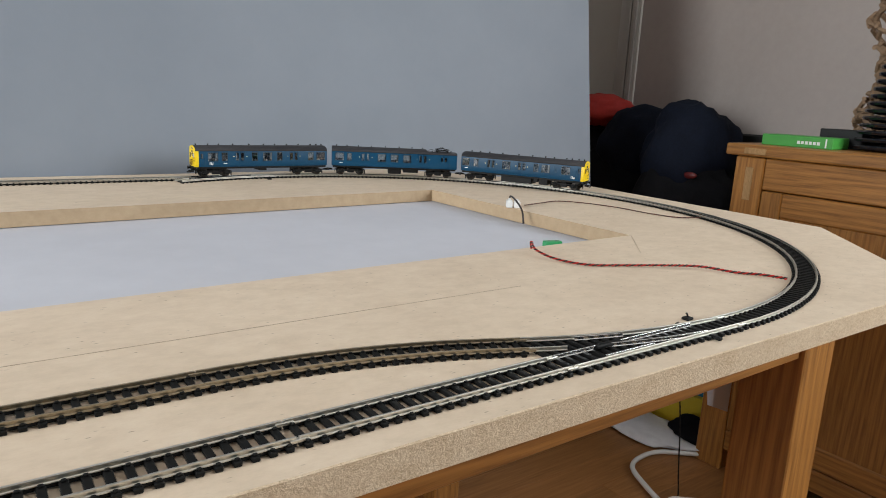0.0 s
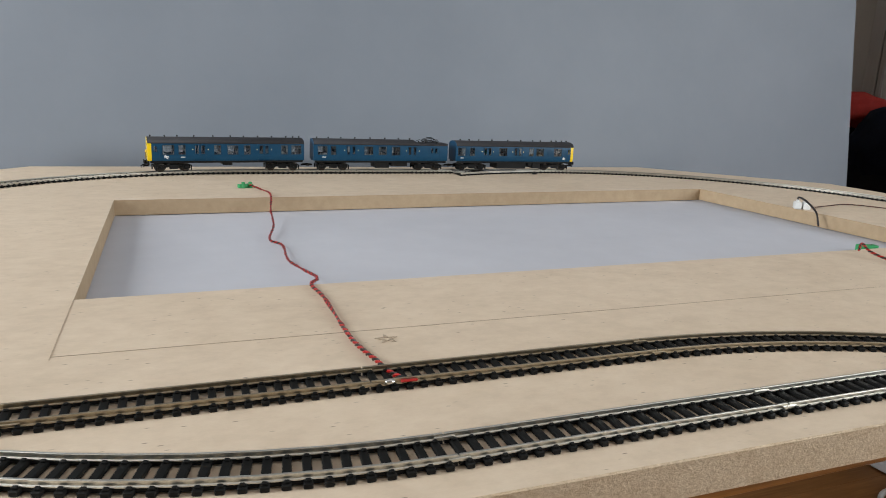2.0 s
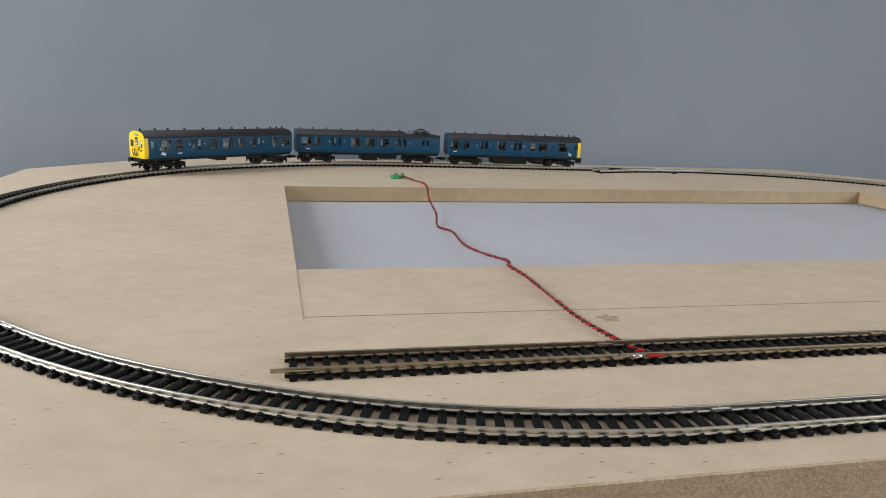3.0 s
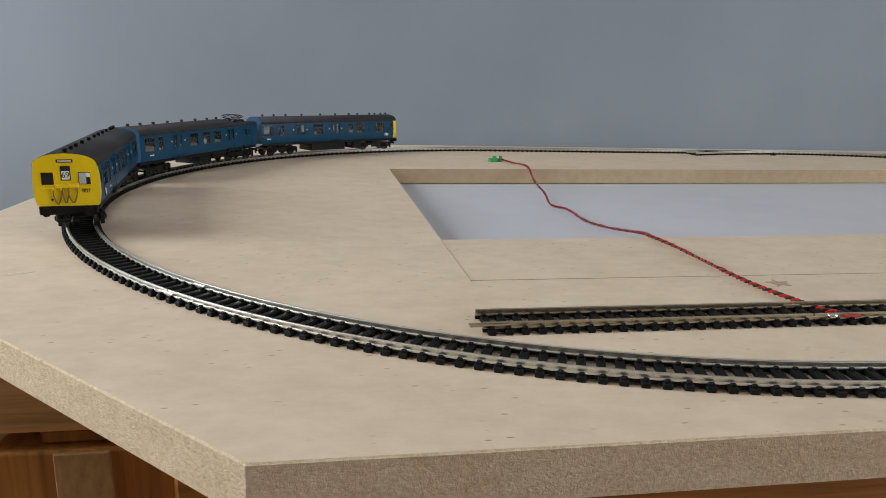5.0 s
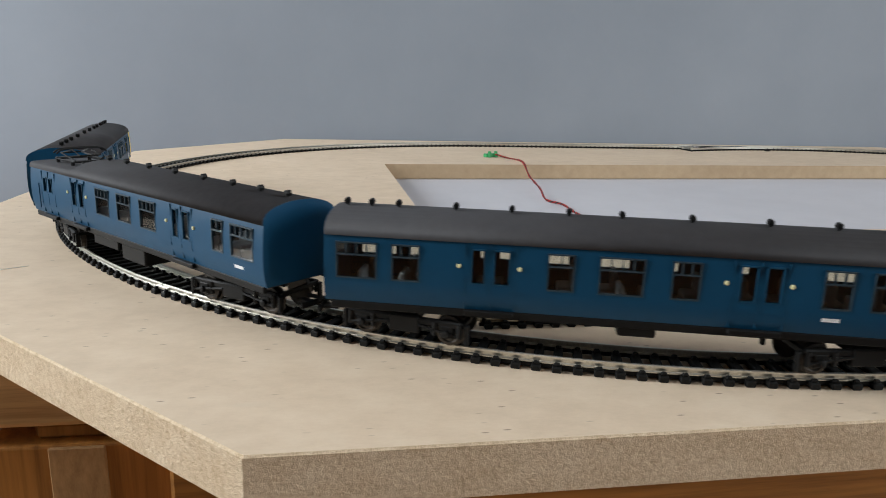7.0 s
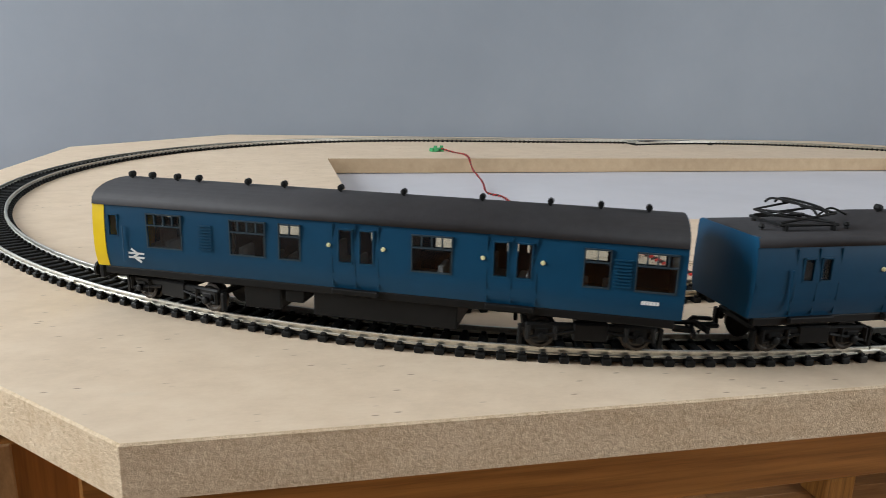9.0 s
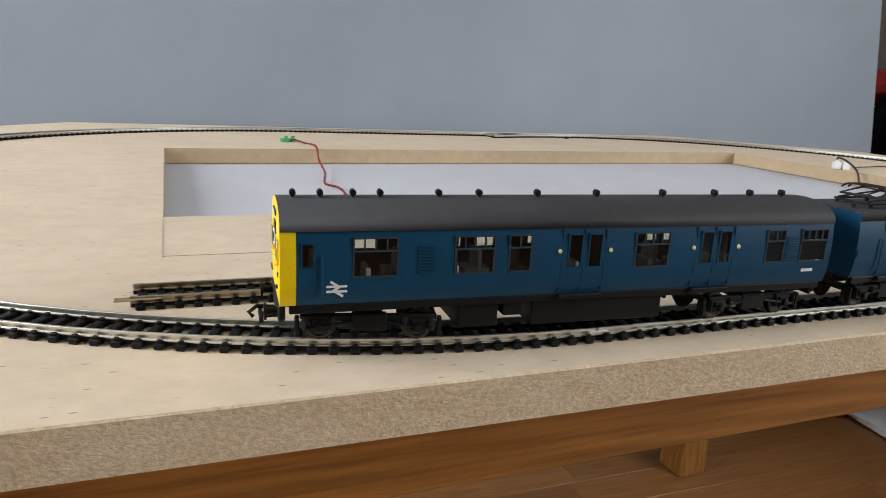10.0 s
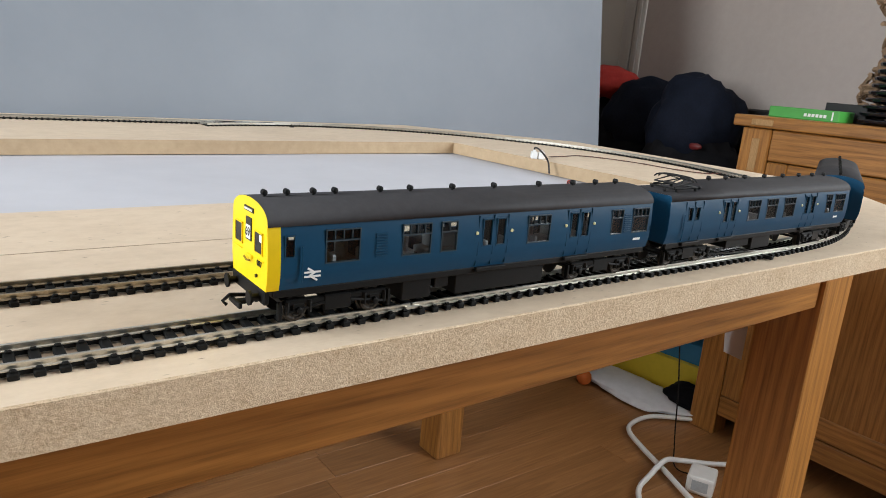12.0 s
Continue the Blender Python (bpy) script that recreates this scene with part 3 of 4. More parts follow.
all_track()

# ---- the three-car electric train ----
CAR_L, HALF_W = 0.2320, 0.0182
CAR_SCALE = (0.973, 1.04, 1.105)
Z_SOLE, Z_CANT, Z_RIDGE = 0.0152, 0.0382, 0.0456
WIN_Z0, WIN_Z1 = 0.0236, 0.0362


SIDE_Z = tuple(0.0152 + 0.0230 * k / 16 for k in range(17))


def side_y(z):
    """Half width of the body at a height: turned under below, slightly in above."""
    low, high = max(0.0, 0.0235 - z), max(0.0, z - 0.0270)
    return 0.0182 - 20.5 * low ** 2 - 7.0 * high ** 2


def side_wall(parent, side, holes, x0, x1):
    xs = sorted({x0, x1, *[h[0] for h in holes], *[h[1] for h in holes]})
    zs = sorted({*SIDE_Z, *[h[2] for h in holes], *[h[3] for h in holes]})
    bm = bmesh.new()
    vs = {}

    def v(x, z):
        if (x, z) not in vs:
            vs[x, z] = bm.verts.new((x, side * side_y(z), z))
        return vs[x, z]
    for a, b in zip(xs, xs[1:]):
        for c, d in zip(zs, zs[1:]):
            mx, mz = (a + b) / 2, (c + d) / 2
            if any(h[0] < mx < h[1] and h[2] < mz < h[3] for h in holes):
                continue
            bm.faces.new((v(a, c), v(b, c), v(b, d), v(a, d)))
    bmesh.ops.recalc_face_normals(bm, faces=bm.faces)
    f = next(iter(bm.faces))
    if f.normal.y * side < 0:
        bmesh.ops.reverse_faces(bm, faces=bm.faces)
    ob = part("side_wall", bm, M_BLUE, parent)
    sol = ob.modifiers.new("thickness", "SOLIDIFY")
    sol.thickness, sol.offset = 0.0009, -1
    return ob


def window_unit(parent, side, a, b, z0, z1, style):
    """Alloy frame with its opening lights; the pane is a piece of it."""
    y = side * side_y((z0 + z1) / 2)
    bm = bmesh.new()
    i, o = y - side * 0.0007, y + side * 0.00025
    lo, hi = min(i, o), max(i, o)
    w = 0.00045
    for r in ((a, b, z0, z0 + w), (a, b, z1 - w, z1), (a, a + w, z0, z1), (b - w, b, z0, z1)):
        box(bm, r[0], r[1], lo, hi, r[2], r[3])
    if style == "vent":
        zb = z0 + (z1 - z0) * 0.64
        box(bm, a, b, lo, hi, zb, zb + 0.0005)
        n = max(2, round((b - a) / 0.0040))
        for k in range(1, n):
            x = a + (b - a) * k / n
            box(bm, x - 0.00022, x + 0.00022, lo, hi, zb, z1)
    ob = part("window", bm, M_BAR if style == "vent" else M_BLUE_DOOR, parent, "alloy-framed window" if style == "vent" else "")
    pb = boxed(a, b, y - side * 0.0005 - 0.0001, y - side * 0.0005 + 0.0001, z0, z1)
    pane = part("pane", pb, M_GLASS, ob)
    pane.visible_shadow = False


def roof_shell(parent, x0, x1, flat=None):
    """Elliptical roof; a stretch of it may be cut down flat for the pantograph."""
    n = 14
    prof = []
    for k in range(n + 1):
        a = math.pi * k / n
        prof.append((math.cos(a) * 0.0180, Z_CANT + (Z_RIDGE - Z_CANT) * math.sin(a) ** 0.80))
    low = [(y, min(z, Z_CANT + 0.0026 + 0.0006 * math.sin(math.pi * k / n))) for k, (y, z) in enumerate(prof)]
    bm = bmesh.new()
    xs = [x0, x1]
    if flat:
        xs = [x0, flat, flat + 0.006, x1]
    rings = []
    for x in xs:
        p = low if flat and x <= flat else prof
        rings.append([bm.verts.new((x, y, z)) for y, z in p])
    for a, b in zip(rings, rings[1:]):
        for k in range(n):
            bm.faces.new((a[k], a[k + 1], b[k + 1], b[k]))
        bm.faces.new((a[0], b[0], b[n], a[n]))
    bm.faces.new(rings[0])
    bm.faces.new(rings[-1])
    bmesh.ops.recalc_face_normals(bm, faces=bm.faces)
    ob = part("roof", bm, M_ROOF, parent, "dull dark grey roof")
    for p in ob.data.polygons:
        p.use_smooth = len(p.vertices) == 4 and p.normal.z > 0.05
    return ob


def end_outline(scale=1.0, flat=False):
    pts = [(-side_y(z), z) for z in SIDE_Z[::2]]
    n = 14
    for k in range(n + 1):
        a = math.pi - math.pi * k / n
        z = Z_CANT + (Z_RIDGE - Z_CANT) * math.sin(a) ** 0.80
        pts.append((math.cos(a) * 0.0178, min(z, Z_CANT + 0.003) if flat else z))
    pts += [(side_y(z), z) for z in SIDE_Z[-3::-2]]
    return [(y * scale, z) for y, z in pts]


def end_wall(parent, x, out, material, name="end_wall", label="", flat=False, thick=0.0011):
    bm = bmesh.new()
    o = end_outline(1.0, flat)
    a = [bm.verts.new((x, y, z)) for y, z in o]
    b = [bm.verts.new((x - out * thick, y, z)) for y, z in o]
    n = len(o)
    for k in range(n):
        bm.faces.new((a[k], a[(k + 1) % n], b[(k + 1) % n], b[k]))
    bm.faces.new(a)
    bm.faces.new(b)
    return part(name, bm, material, parent, label)


def double_arrow(parent, side, x, z):
    """White two-way emblem in plain strokes."""
    bm = bmesh.new()
    y = side * (side_y(z) + 0.0002)
    f = -side

    def bar(x0, z0, x1, z1, w):
        d = Vector((x1 - x0, 0, z1 - z0)).normalized()
        n = Vector((-d.z, 0, d.x)) * w / 2
        p = [Vector((x + f * x0, y, z + z0)), Vector((x + f * x1, y, z + z1))]
        nn = Vector((n.x * f, 0, n.z))
        front = [p[0] + nn, p[1] + nn, p[1] - nn, p[0] - nn]
        back = [q - Vector((0, side * 0.0003, 0)) for q in front]
        va, vb = [bm.verts.new(q) for q in front], [bm.verts.new(q) for q in back]
        bm.faces.new(va)
        bm.faces.new(vb)
        for k in range(4):
            bm.faces.new((va[k], va[(k + 1) % 4], vb[(k + 1) % 4], vb[k]))
    bar(-0.0036, 0.0008, 0.0036, 0.0008, 0.0007)
    bar(-0.0036, -0.0008, 0.0036, -0.0008, 0.0007)
    bar(0.0006, 0.0008, -0.0022, 0.0024, 0.0008)
    bar(-0.0016, -0.0008, 0.0012, 0.0008, 0.0008)
    bar(0.0022, -0.0024, -0.0006, -0.0008, 0.0008)
    part("emblem", bm, M_WHITE, parent, "white two-way emblem")


def number_bar(parent, side, x, z):
    y = side * (side_y(z) + 0.00012)
    bm = bmesh.new()
    xx = x
    for w in (0.0006, 0.0011, 0.0011, 0.0011, 0.0011, 0.0011):
        box(bm, xx, xx + w * 0.9, min(y, y - side * 0.0003), max(y, y - side * 0.0003), z - 0.0006, z + 0.0006)
        xx += w
    part("number_marks", bm, M_WHITE, parent, "row of small white marks")


def wheelset(parent, x):
    bm = bmesh.new()
    for s in (-1, 1):
        lathe(bm, [(0.0025, s * 0.0072), (0.0064, s * 0.0072), (0.0064, s * 0.0076), (0.0056, s * 0.0078), (0.0054, s * 0.0100), (0.0044, s * 0.0101), (0.0038, s * 0.0096), (0.0015, s * 0.0098)], 16, (x, 0, 0.0056), "y")
    tube(bm, [(x, -0.0112, 0.0056), (x, 0.0112, 0.0056)], 0.0009, 6)
    part("wheelset", bm, M_WHEEL, parent, "dull steel wheels and axle", smooth=False)


def bogie(parent, x, motor=False):
    """Sprung truck with side frames, axle boxes and wheels; origin on its pivot."""
    bm = bmesh.new()
    wb = 0.0180 if not motor else 0.0160
    for s in (-1, 1):
        y0, y1 = sorted((s * 0.0108, s * 0.0132))
        box(bm, -wb - 0.006, wb + 0.006, y0, y1, 0.0072, 0.0098, 0.0006)
        box(bm, -0.0065, 0.0065, y0 - 0.0004, y1 + 0.0004, 0.0040, 0.0102, 0.0006)
        for q in (-1, 1):
            box(bm, q * wb - 0.0030, q * wb + 0.0030, y0 - 0.0003, y1 + 0.0009, 0.0036, 0.0086, 0.0007)
            lathe(bm, [(0.0014, s * 0.0128), (0.0014, s * 0.0148), (0.0008, s * 0.0150)], 8, (q * wb, 0, 0.0056), "y")
            for e in (-1, 1):
                tube(bm, [(q * wb + e * 0.0050, s * 0.0130, 0.0044), (q * wb + e * 0.0050, s * 0.0130, 0.0092)], 0.0011, 6)
            tube(bm, [(q * (wb + 0.0045), s * 0.0134, 0.0050), (q * 0.0062, s * 0.0134, 0.0074)], 0.0006, 5)
        for q in (-1, 1):
            box(bm, q * (wb + 0.0078) - 0.0008, q * (wb + 0.0078) + 0.0008, y0, y1, 0.0022, 0.0090, 0.0003)
    box(bm, -0.0050, 0.0050, -0.0115, 0.0115, 0.0070, 0.0140, 0.0006)
    for q in (-1, 1):
        box(bm, q * (wb + 0.006) - 0.0008, q * (wb + 0.006) + 0.0008, -0.0120, 0.0120, 0.0078, 0.0094)
    ob = part("bogie", bm, M_UNDER, parent, "black sprung bogie")
    ob.location = (x, 0, 0)
    for q in (-1, 1):
        wheelset(ob, q * wb)
    return ob


def coupling(parent, x, out):
    bm = bmesh.new()
    box(bm, *sorted((x, x + out * 0.0075)), -0.0018, 0.0018, 0.0066, 0.0080, 0.0003)
    box(bm, *sorted((x + out * 0.0065, x + out * 0.0080)), -0.0058, 0.0058, 0.0062, 0.0084, 0.0003)
    tube(bm, [(x + out * 0.0005, 0.003, 0.0084), (x + out * 0.0085, 0.003, 0.0092), (x + out * 0.0115, 0.003, 0.0072), (x + out * 0.0098, 0.003, 0.0056)], 0.0008, 5)
    part("coupling", bm, M_UNDER, parent, "black tension-lock coupling hook")


def cab_front(car, x, out):
    """Yellow driving end: windows, headcode, jumper cables, buffers."""
    ob = end_wall(car, x, out, M_YELLOW, "cab_front", "bright yellow driving end", thick=0.0016)
    zs = SIDE_Z[::2]
    for s in (-1, 1):
        wrap = bmesh.new()
        rings = []
        for z in zs:
            y = s * (side_y(z) + 0.0002)
            rings.append([wrap.verts.new(q) for q in ((x, y, z), (x - out * 0.0054, y, z), (x - out * 0.0054, y - s * 0.0006, z), (x, y - s * 0.0006, z))])
        for ra, rb in zip(rings, rings[1:]):
            for k in range(4):
                wrap.faces.new((ra[k], ra[(k + 1) % 4], rb[(k + 1) % 4], rb[k]))
        wrap.faces.new(rings[0])
        wrap.faces.new(rings[-1])
        part("corner_wrap", wrap, M_YELLOW, ob)

    def slab(name, y0, y1, z0, z1, d, material, label="", bev=0.0002):
        return part(name, boxed(*sorted((x - out * 0.0003, x + out * d)), min(y0, y1), max(y0, y1), z0, z1, bev), material, ob, label)
    for s in (-1, 1):
        w = slab("cab_window", s * 0.0068, s * 0.0136, 0.0276, 0.0348, 0.0004, M_BLACK, "dark cab window")
        bm = bmesh.new()
        for r in ((0.0064, 0.0068, 0.0272, 0.0352), (0.0136, 0.0140, 0.0272, 0.0352), (0.0064, 0.0140, 0.0272, 0.0276), (0.0064, 0.0140, 0.0348, 0.0352)):
            box(bm, *sorted((x, x + out * 0.0006)), *sorted((s * r[0], s * r[1])), r[2], r[3])
        part("window_surround", bm, M_YELLOW, ob)
        slab("handrail", s * 0.0070, s * 0.0150, 0.0252, 0.0256, 0.0007, M_YELLOW)
    slab("window_sticker", out * 0.0112, out * 0.0134, 0.0318, 0.0344, 0.0006, M_WHITE, "small white sticker")
    slab("headcode_panel", -0.0028, 0.0028, 0.0300, 0.0384, 0.0005, M_BLACK, "black headcode panel")
    slab("headcode_blind", -0.0022, 0.0022, 0.0306, 0.0356, 0.0007, M_WHITE, "white headcode blind")
    slab("destination_blind", -0.0046, 0.0046, 0.0404, 0.0422, 0.0005, M_BLACK, "black destination blind")
    bm = bmesh.new()
    for k in range(7):
        box(bm, *sorted((x + out * 0.0004, x + out * 0.0007)), -0.0037 + k * 0.0011, -0.0029 + k * 0.0011, 0.0409, 0.0417)
    part("blind_marks", bm, M_WHITE, ob)
    face = Matrix(((0, 0, out, x + out * 0.0008), (out, 0, 0, 0), (0, 1, 0, 0), (0, 0, 0, 1)))
    lettering("headcode", "69", 0.0046, Matrix.Translation((0, 0, 0.0331)) @ face, M_BLACK, ob)
    lettering("unit_number", "007", 0.0032, Matrix.Translation((0, out * 0.0108, 0.0238)) @ Matrix(((0, 0, out, x + out * 0.0002), (out, 0, 0, 0), (0, 1, 0, 0), (0, 0, 0, 1))), M_BLACK, ob)
    if out > 0:
        # pale slab over part of the +y cab window
        slab("window_blind", 0.0072, 0.0112, 0.0280, 0.0344, 0.0006, M_SEAT, "pale grey panel filling part of the cab window")
        slab("bracket", -0.0062, 0.0066, 0.0256, 0.0276, 0.0022, M_YELLOW, "raised yellow bracket", 0.0005)
        # jumper cables
        for y, top, low, wd in ((-0.0052, 0.0250, 0.0166, 0.0022), (-0.0006, 0.0272, 0.0172, 0.0018), (0.0034, 0.0272, 0.0172, 0.0026)):
            pts = [(x + out * 0.0016, y - wd, top), (x + out * 0.0020, y - wd * 0.9, (top + low) / 2), (x + out * 0.0020, y, low), (x + out * 0.0020, y + wd * 0.9, (top + low) / 2), (x + out * 0.0016, y + wd, top)]
            part("jumper_cable", tube(bmesh.new(), smooth_line(pts, 5), 0.00045, 5), M_CABLE, ob, "dark yellow looped jumper cable with shading in its colour")
            for e in (-1, 1):
                part("jumper_socket", boxed(*sorted((x, x + out * 0.0022)), y + e * wd - 0.0008, y + e * wd + 0.0008, top - 0.0006, top + 0.0012, 0.0003), M_YELLOW, ob)
    else:
        slab("bracket", -0.0042, 0.0020, 0.0240, 0.0252, 0.0010, M_YELLOW, "small yellow bracket", 0.0003)
        part("jumper_cable", tube(bmesh.new(), [(x + out * 0.0014, -0.0040, 0.0236), (x + out * 0.0014, -0.0010, 0.0230), (x + out * 0.0014, 0.0018, 0.0238)], 0.0004, 5), M_CABLE, ob, "short dark coupling hose")
    part("lamp_socket", lathe(bmesh.new(), [(0.0007, 0), (0.0007, 0.0008 * out)], 8, (x, -0.0085, 0.0190), "x"), M_BLACK, ob)
    beam = boxed(*sorted((x - out * 0.002, x + out * 0.0006)), -0.0165, 0.0165, 0.0100, 0.0152, 0.0006)
    for s in (-1, 1):
        lathe(beam, [(0.0013, x), (0.0013, x + out * 0.0040), (0.0027, x + out * 0.0041), (0.0027, x + out * 0.0050)], 14, (0, s * 0.0118, 0.0122), "x")
    part("buffer_beam", beam, M_UNDER, ob, "black buffer beam with two buffers")


def ventilators(car, xs):
    me = None
    for x in xs:
        if me is None:
            bm = bmesh.new()
            tube(bm, [(0, 0, -0.0006), (0, 0, 0.0010)], 0.0007, 8)
            lathe(bm, [(0.0004, -0.0016), (0.0014, -0.0014), (0.0015, 0.0014), (0.0004, 0.0016)], 10, (0, 0, 0.0018), "y")
            me = finish(bm)
            me.materials.append(M_UNDER)
        o = part("ventilator", me, None, car)
        o.location = (x, 0, Z_RIDGE)
        o.scale = (0.8, 0.8, 0.8)


def louvre(car, side, a, b):
    bm = bmesh.new()
    for k in range(9):
        z = 0.0246 + k * 0.00105
        y = side * (side_y(z) + 0.0006)
        box(bm, a, b, *sorted((y, y - side * 0.0010)), z, z + 0.00045)
    part("louvre", bm, M_BLUE_DOOR, car, "blue slatted louvre")


def car_body(name, label, spec, cab, flat=None, vents=(), boxes=(), motor=False):
    """One coach along x, its driving end at +x or -x. Lengths in spec are millimetres from the -x end."""
    car = base(name, label, "model train", group="electric train cars")
    car.scale = CAR_SCALE
    h = CAR_L / 2
    to = lambda v: v / 1000.0 - h
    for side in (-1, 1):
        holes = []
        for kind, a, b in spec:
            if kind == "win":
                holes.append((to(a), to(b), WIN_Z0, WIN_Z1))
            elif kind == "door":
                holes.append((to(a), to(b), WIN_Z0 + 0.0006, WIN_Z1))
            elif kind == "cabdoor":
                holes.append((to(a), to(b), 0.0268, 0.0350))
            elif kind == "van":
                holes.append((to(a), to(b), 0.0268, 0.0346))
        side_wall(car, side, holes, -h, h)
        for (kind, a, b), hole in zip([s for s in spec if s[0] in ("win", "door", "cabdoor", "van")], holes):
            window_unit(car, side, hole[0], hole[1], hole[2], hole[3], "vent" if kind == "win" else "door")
        for kind, a, b in spec:
            if kind == "light":
                z = 0.0303
                part("door_lamp", lathe(bmesh.new(), [(0.0008, side * side_y(z)), (0.0007, side * (side_y(z) + 0.0005)), (0.0003, side * (side_y(z) + 0.0006))], 10, (to(a), 0, z), "y"), M_LIGHT, car, "small pale yellow lamp")
            elif kind == "vent":
                louvre(car, side, to(a), to(b))
            elif kind == "leaf":
                bm = bmesh.new()
                for x in (to(a), to(b), to((a + b) / 2)):
                    for za, zb in ((0.0160, 0.0205), (0.0205, 0.0265), (0.0265, 0.0375)):
                        ym = (side_y(za) + side_y(zb)) / 2 + 0.0002
                        box(bm, x - 0.00018, x + 0.00018, *sorted((side * ym, side * (ym - 0.0006))), za, zb)
                part("door_pillar", bm, M_BLUE_DOOR, car)
                part("footstep", boxed(to(a), to(b), *sorted((side * 0.0160, side * 0.0188)), 0.0134, 0.0152, 0.0003), M_UNDER, car)
            elif kind == "rail":
                y = side * (side_y(0.024) + 0.0007)
                part("handrail", tube(bmesh.new(), [(to(a), y, 0.0180), (to(a), y, 0.0310)], 0.0003, 5), M_BLUE_DOOR, car)
            elif kind == "logo":
                double_arrow(car, side, to(a), 0.0203)
            elif kind == "number":
                number_bar(car, side, to(a), 0.0203)
        y0, y1 = sorted((side * 0.0150, side * 0.0170))
        part("sole_bar", boxed(-h + 0.002, h - 0.002, y0, y1, 0.0124, 0.0151, 0.0003), M_UNDER, car)
    if flat:
        roof_shell(car, -h, h, to(flat))
    else:
        roof_shell(car, -h - (0.0011 if cab < 0 else 0), h + (0.0011 if cab > 0 else 0))
    for e in (-1, 1):
        if cab == e:
            cab_front(car, e * (h + 0.0012), e)
        else:
            low = bool(flat) and e < 0
            end_wall(car, e * (h + 0.0002), e, M_BLUE, flat=low, label="plain blue coach end")
        coupling(car, e * (h - 0.0005), e)
    part("floor_plate", boxed(-h + 0.001, h - 0.001, -0.0158, 0.0158, 0.0146, 0.0160), M_INNER, car)
    rng = random.Random(len(spec))
    seats = bmesh.new()
    x = -h + 0.012
    while x < h - 0.016:
        for s in (-1, 1):
            if rng.random() < 0.85:
                box(seats, x, x + 0.0022, s * 0.0095 - 0.0048, s * 0.0095 + 0.0048, 0.0140, 0.0255, 0.0005)
                box(seats, x - 0.005, x + 0.006, s * 0.0095 - 0.0048, s * 0.0095 + 0.0048, 0.0140, 0.0190, 0.0005)
        x += 0.0165
    part("seats", seats, M_SEAT, car, "grey moulded seats")
    for x in (-0.055, 0.012, 0.062):
        part("partition", boxed(x, x + 0.001, -0.0165, 0.0165, 0.0140, 0.0370), M_INNER, car)
    for a, b, y, z0, z1 in boxes:
        part("equipment_box", boxed(to(a), to(b), -y, y, z0, z1, 0.0005), M_UNDER, car, "black underframe equipment box")
    ventilators(car, [to(v) for v in vents])
    bogies = [bogie(car, q * 0.0833, motor and q < 0) for q in (-1, 1)]
    return car, bogies


def pantograph(car, x):
    top = Z_CANT + 0.0033
    z = top + 0.0016
    fr = bmesh.new()
    for s in (-1, 1):
        tube(fr, [(x - 0.012, s * 0.0085, z), (x + 0.012, s * 0.0085, z)], 0.0005, 5)
        tube(fr, [(s * 0.012 + x, -0.0085, z), (s * 0.012 + x, 0.0085, z)], 0.0005, 5)
        for q in (-1, 1):
            tube(fr, [(x + q * 0.010, s * 0.0085, top - 0.0010), (x + q * 0.010, s * 0.0085, z)], 0.0010, 8)
    ob = part("pantograph", fr, M_UNDER, car, "folded black wire pantograph")
    arms = bmesh.new()
    for s in (-1, 1):
        tube(arms, [(x - 0.011, s * 0.0075, z + 0.0006), (x + 0.013, s * 0.0055, z + 0.0032), (x - 0.002, s * 0.0045, z + 0.0058)], 0.00042, 5)
        tube(arms, [(x + 0.011, s * 0.0075, z + 0.0006), (x - 0.013, s * 0.0055, z + 0.0028), (x + 0.002, s * 0.0045, z + 0.0054)], 0.00042, 5)
    tube(arms, [(x + 0.013, -0.0055, z + 0.0032), (x + 0.013, 0.0055, z + 0.0032)], 0.0004, 5)
    tube(arms, [(x - 0.013, -0.0055, z + 0.0028), (x - 0.013, 0.0055, z + 0.0028)], 0.0004, 5)
    part("arm", arms, M_UNDER, ob)
    head = bmesh.new()
    for q in (-0.0022, 0.0022):
        tube(head, smooth_line([(x + q, -0.0135, z + 0.0040), (x + q, -0.0100, z + 0.0058), (x + q, 0, z + 0.0062), (x + q, 0.0100, z + 0.0058), (x + q, 0.0135, z + 0.0040)], 4), 0.00045, 5)
    part("contact_head", head, M_UNDER, ob)
    bus = bmesh.new()
    tube(bus, smooth_line([(x + 0.013, 0.004, z), (x + 0.020, 0.005, z + 0.003), (x + 0.026, 0.003, z + 0.001)], 5), 0.0004, 5)
    part("bus_wire", bus, M_UNDER, ob)
    for q in (-0.018, 0.018):
        ins = bmesh.new()
        lathe(ins, [(0.0013, top - 0.001), (0.0008, top + 0.0005), (0.0013, top + 0.001), (0.0007, top + 0.002)], 8, (x + q, -0.006, 0))
        part("insulator", ins, M_UNDER, ob)


def mirrored(spec):
    return [(k, 232 - b, 232 - a) for k, a, b in spec]


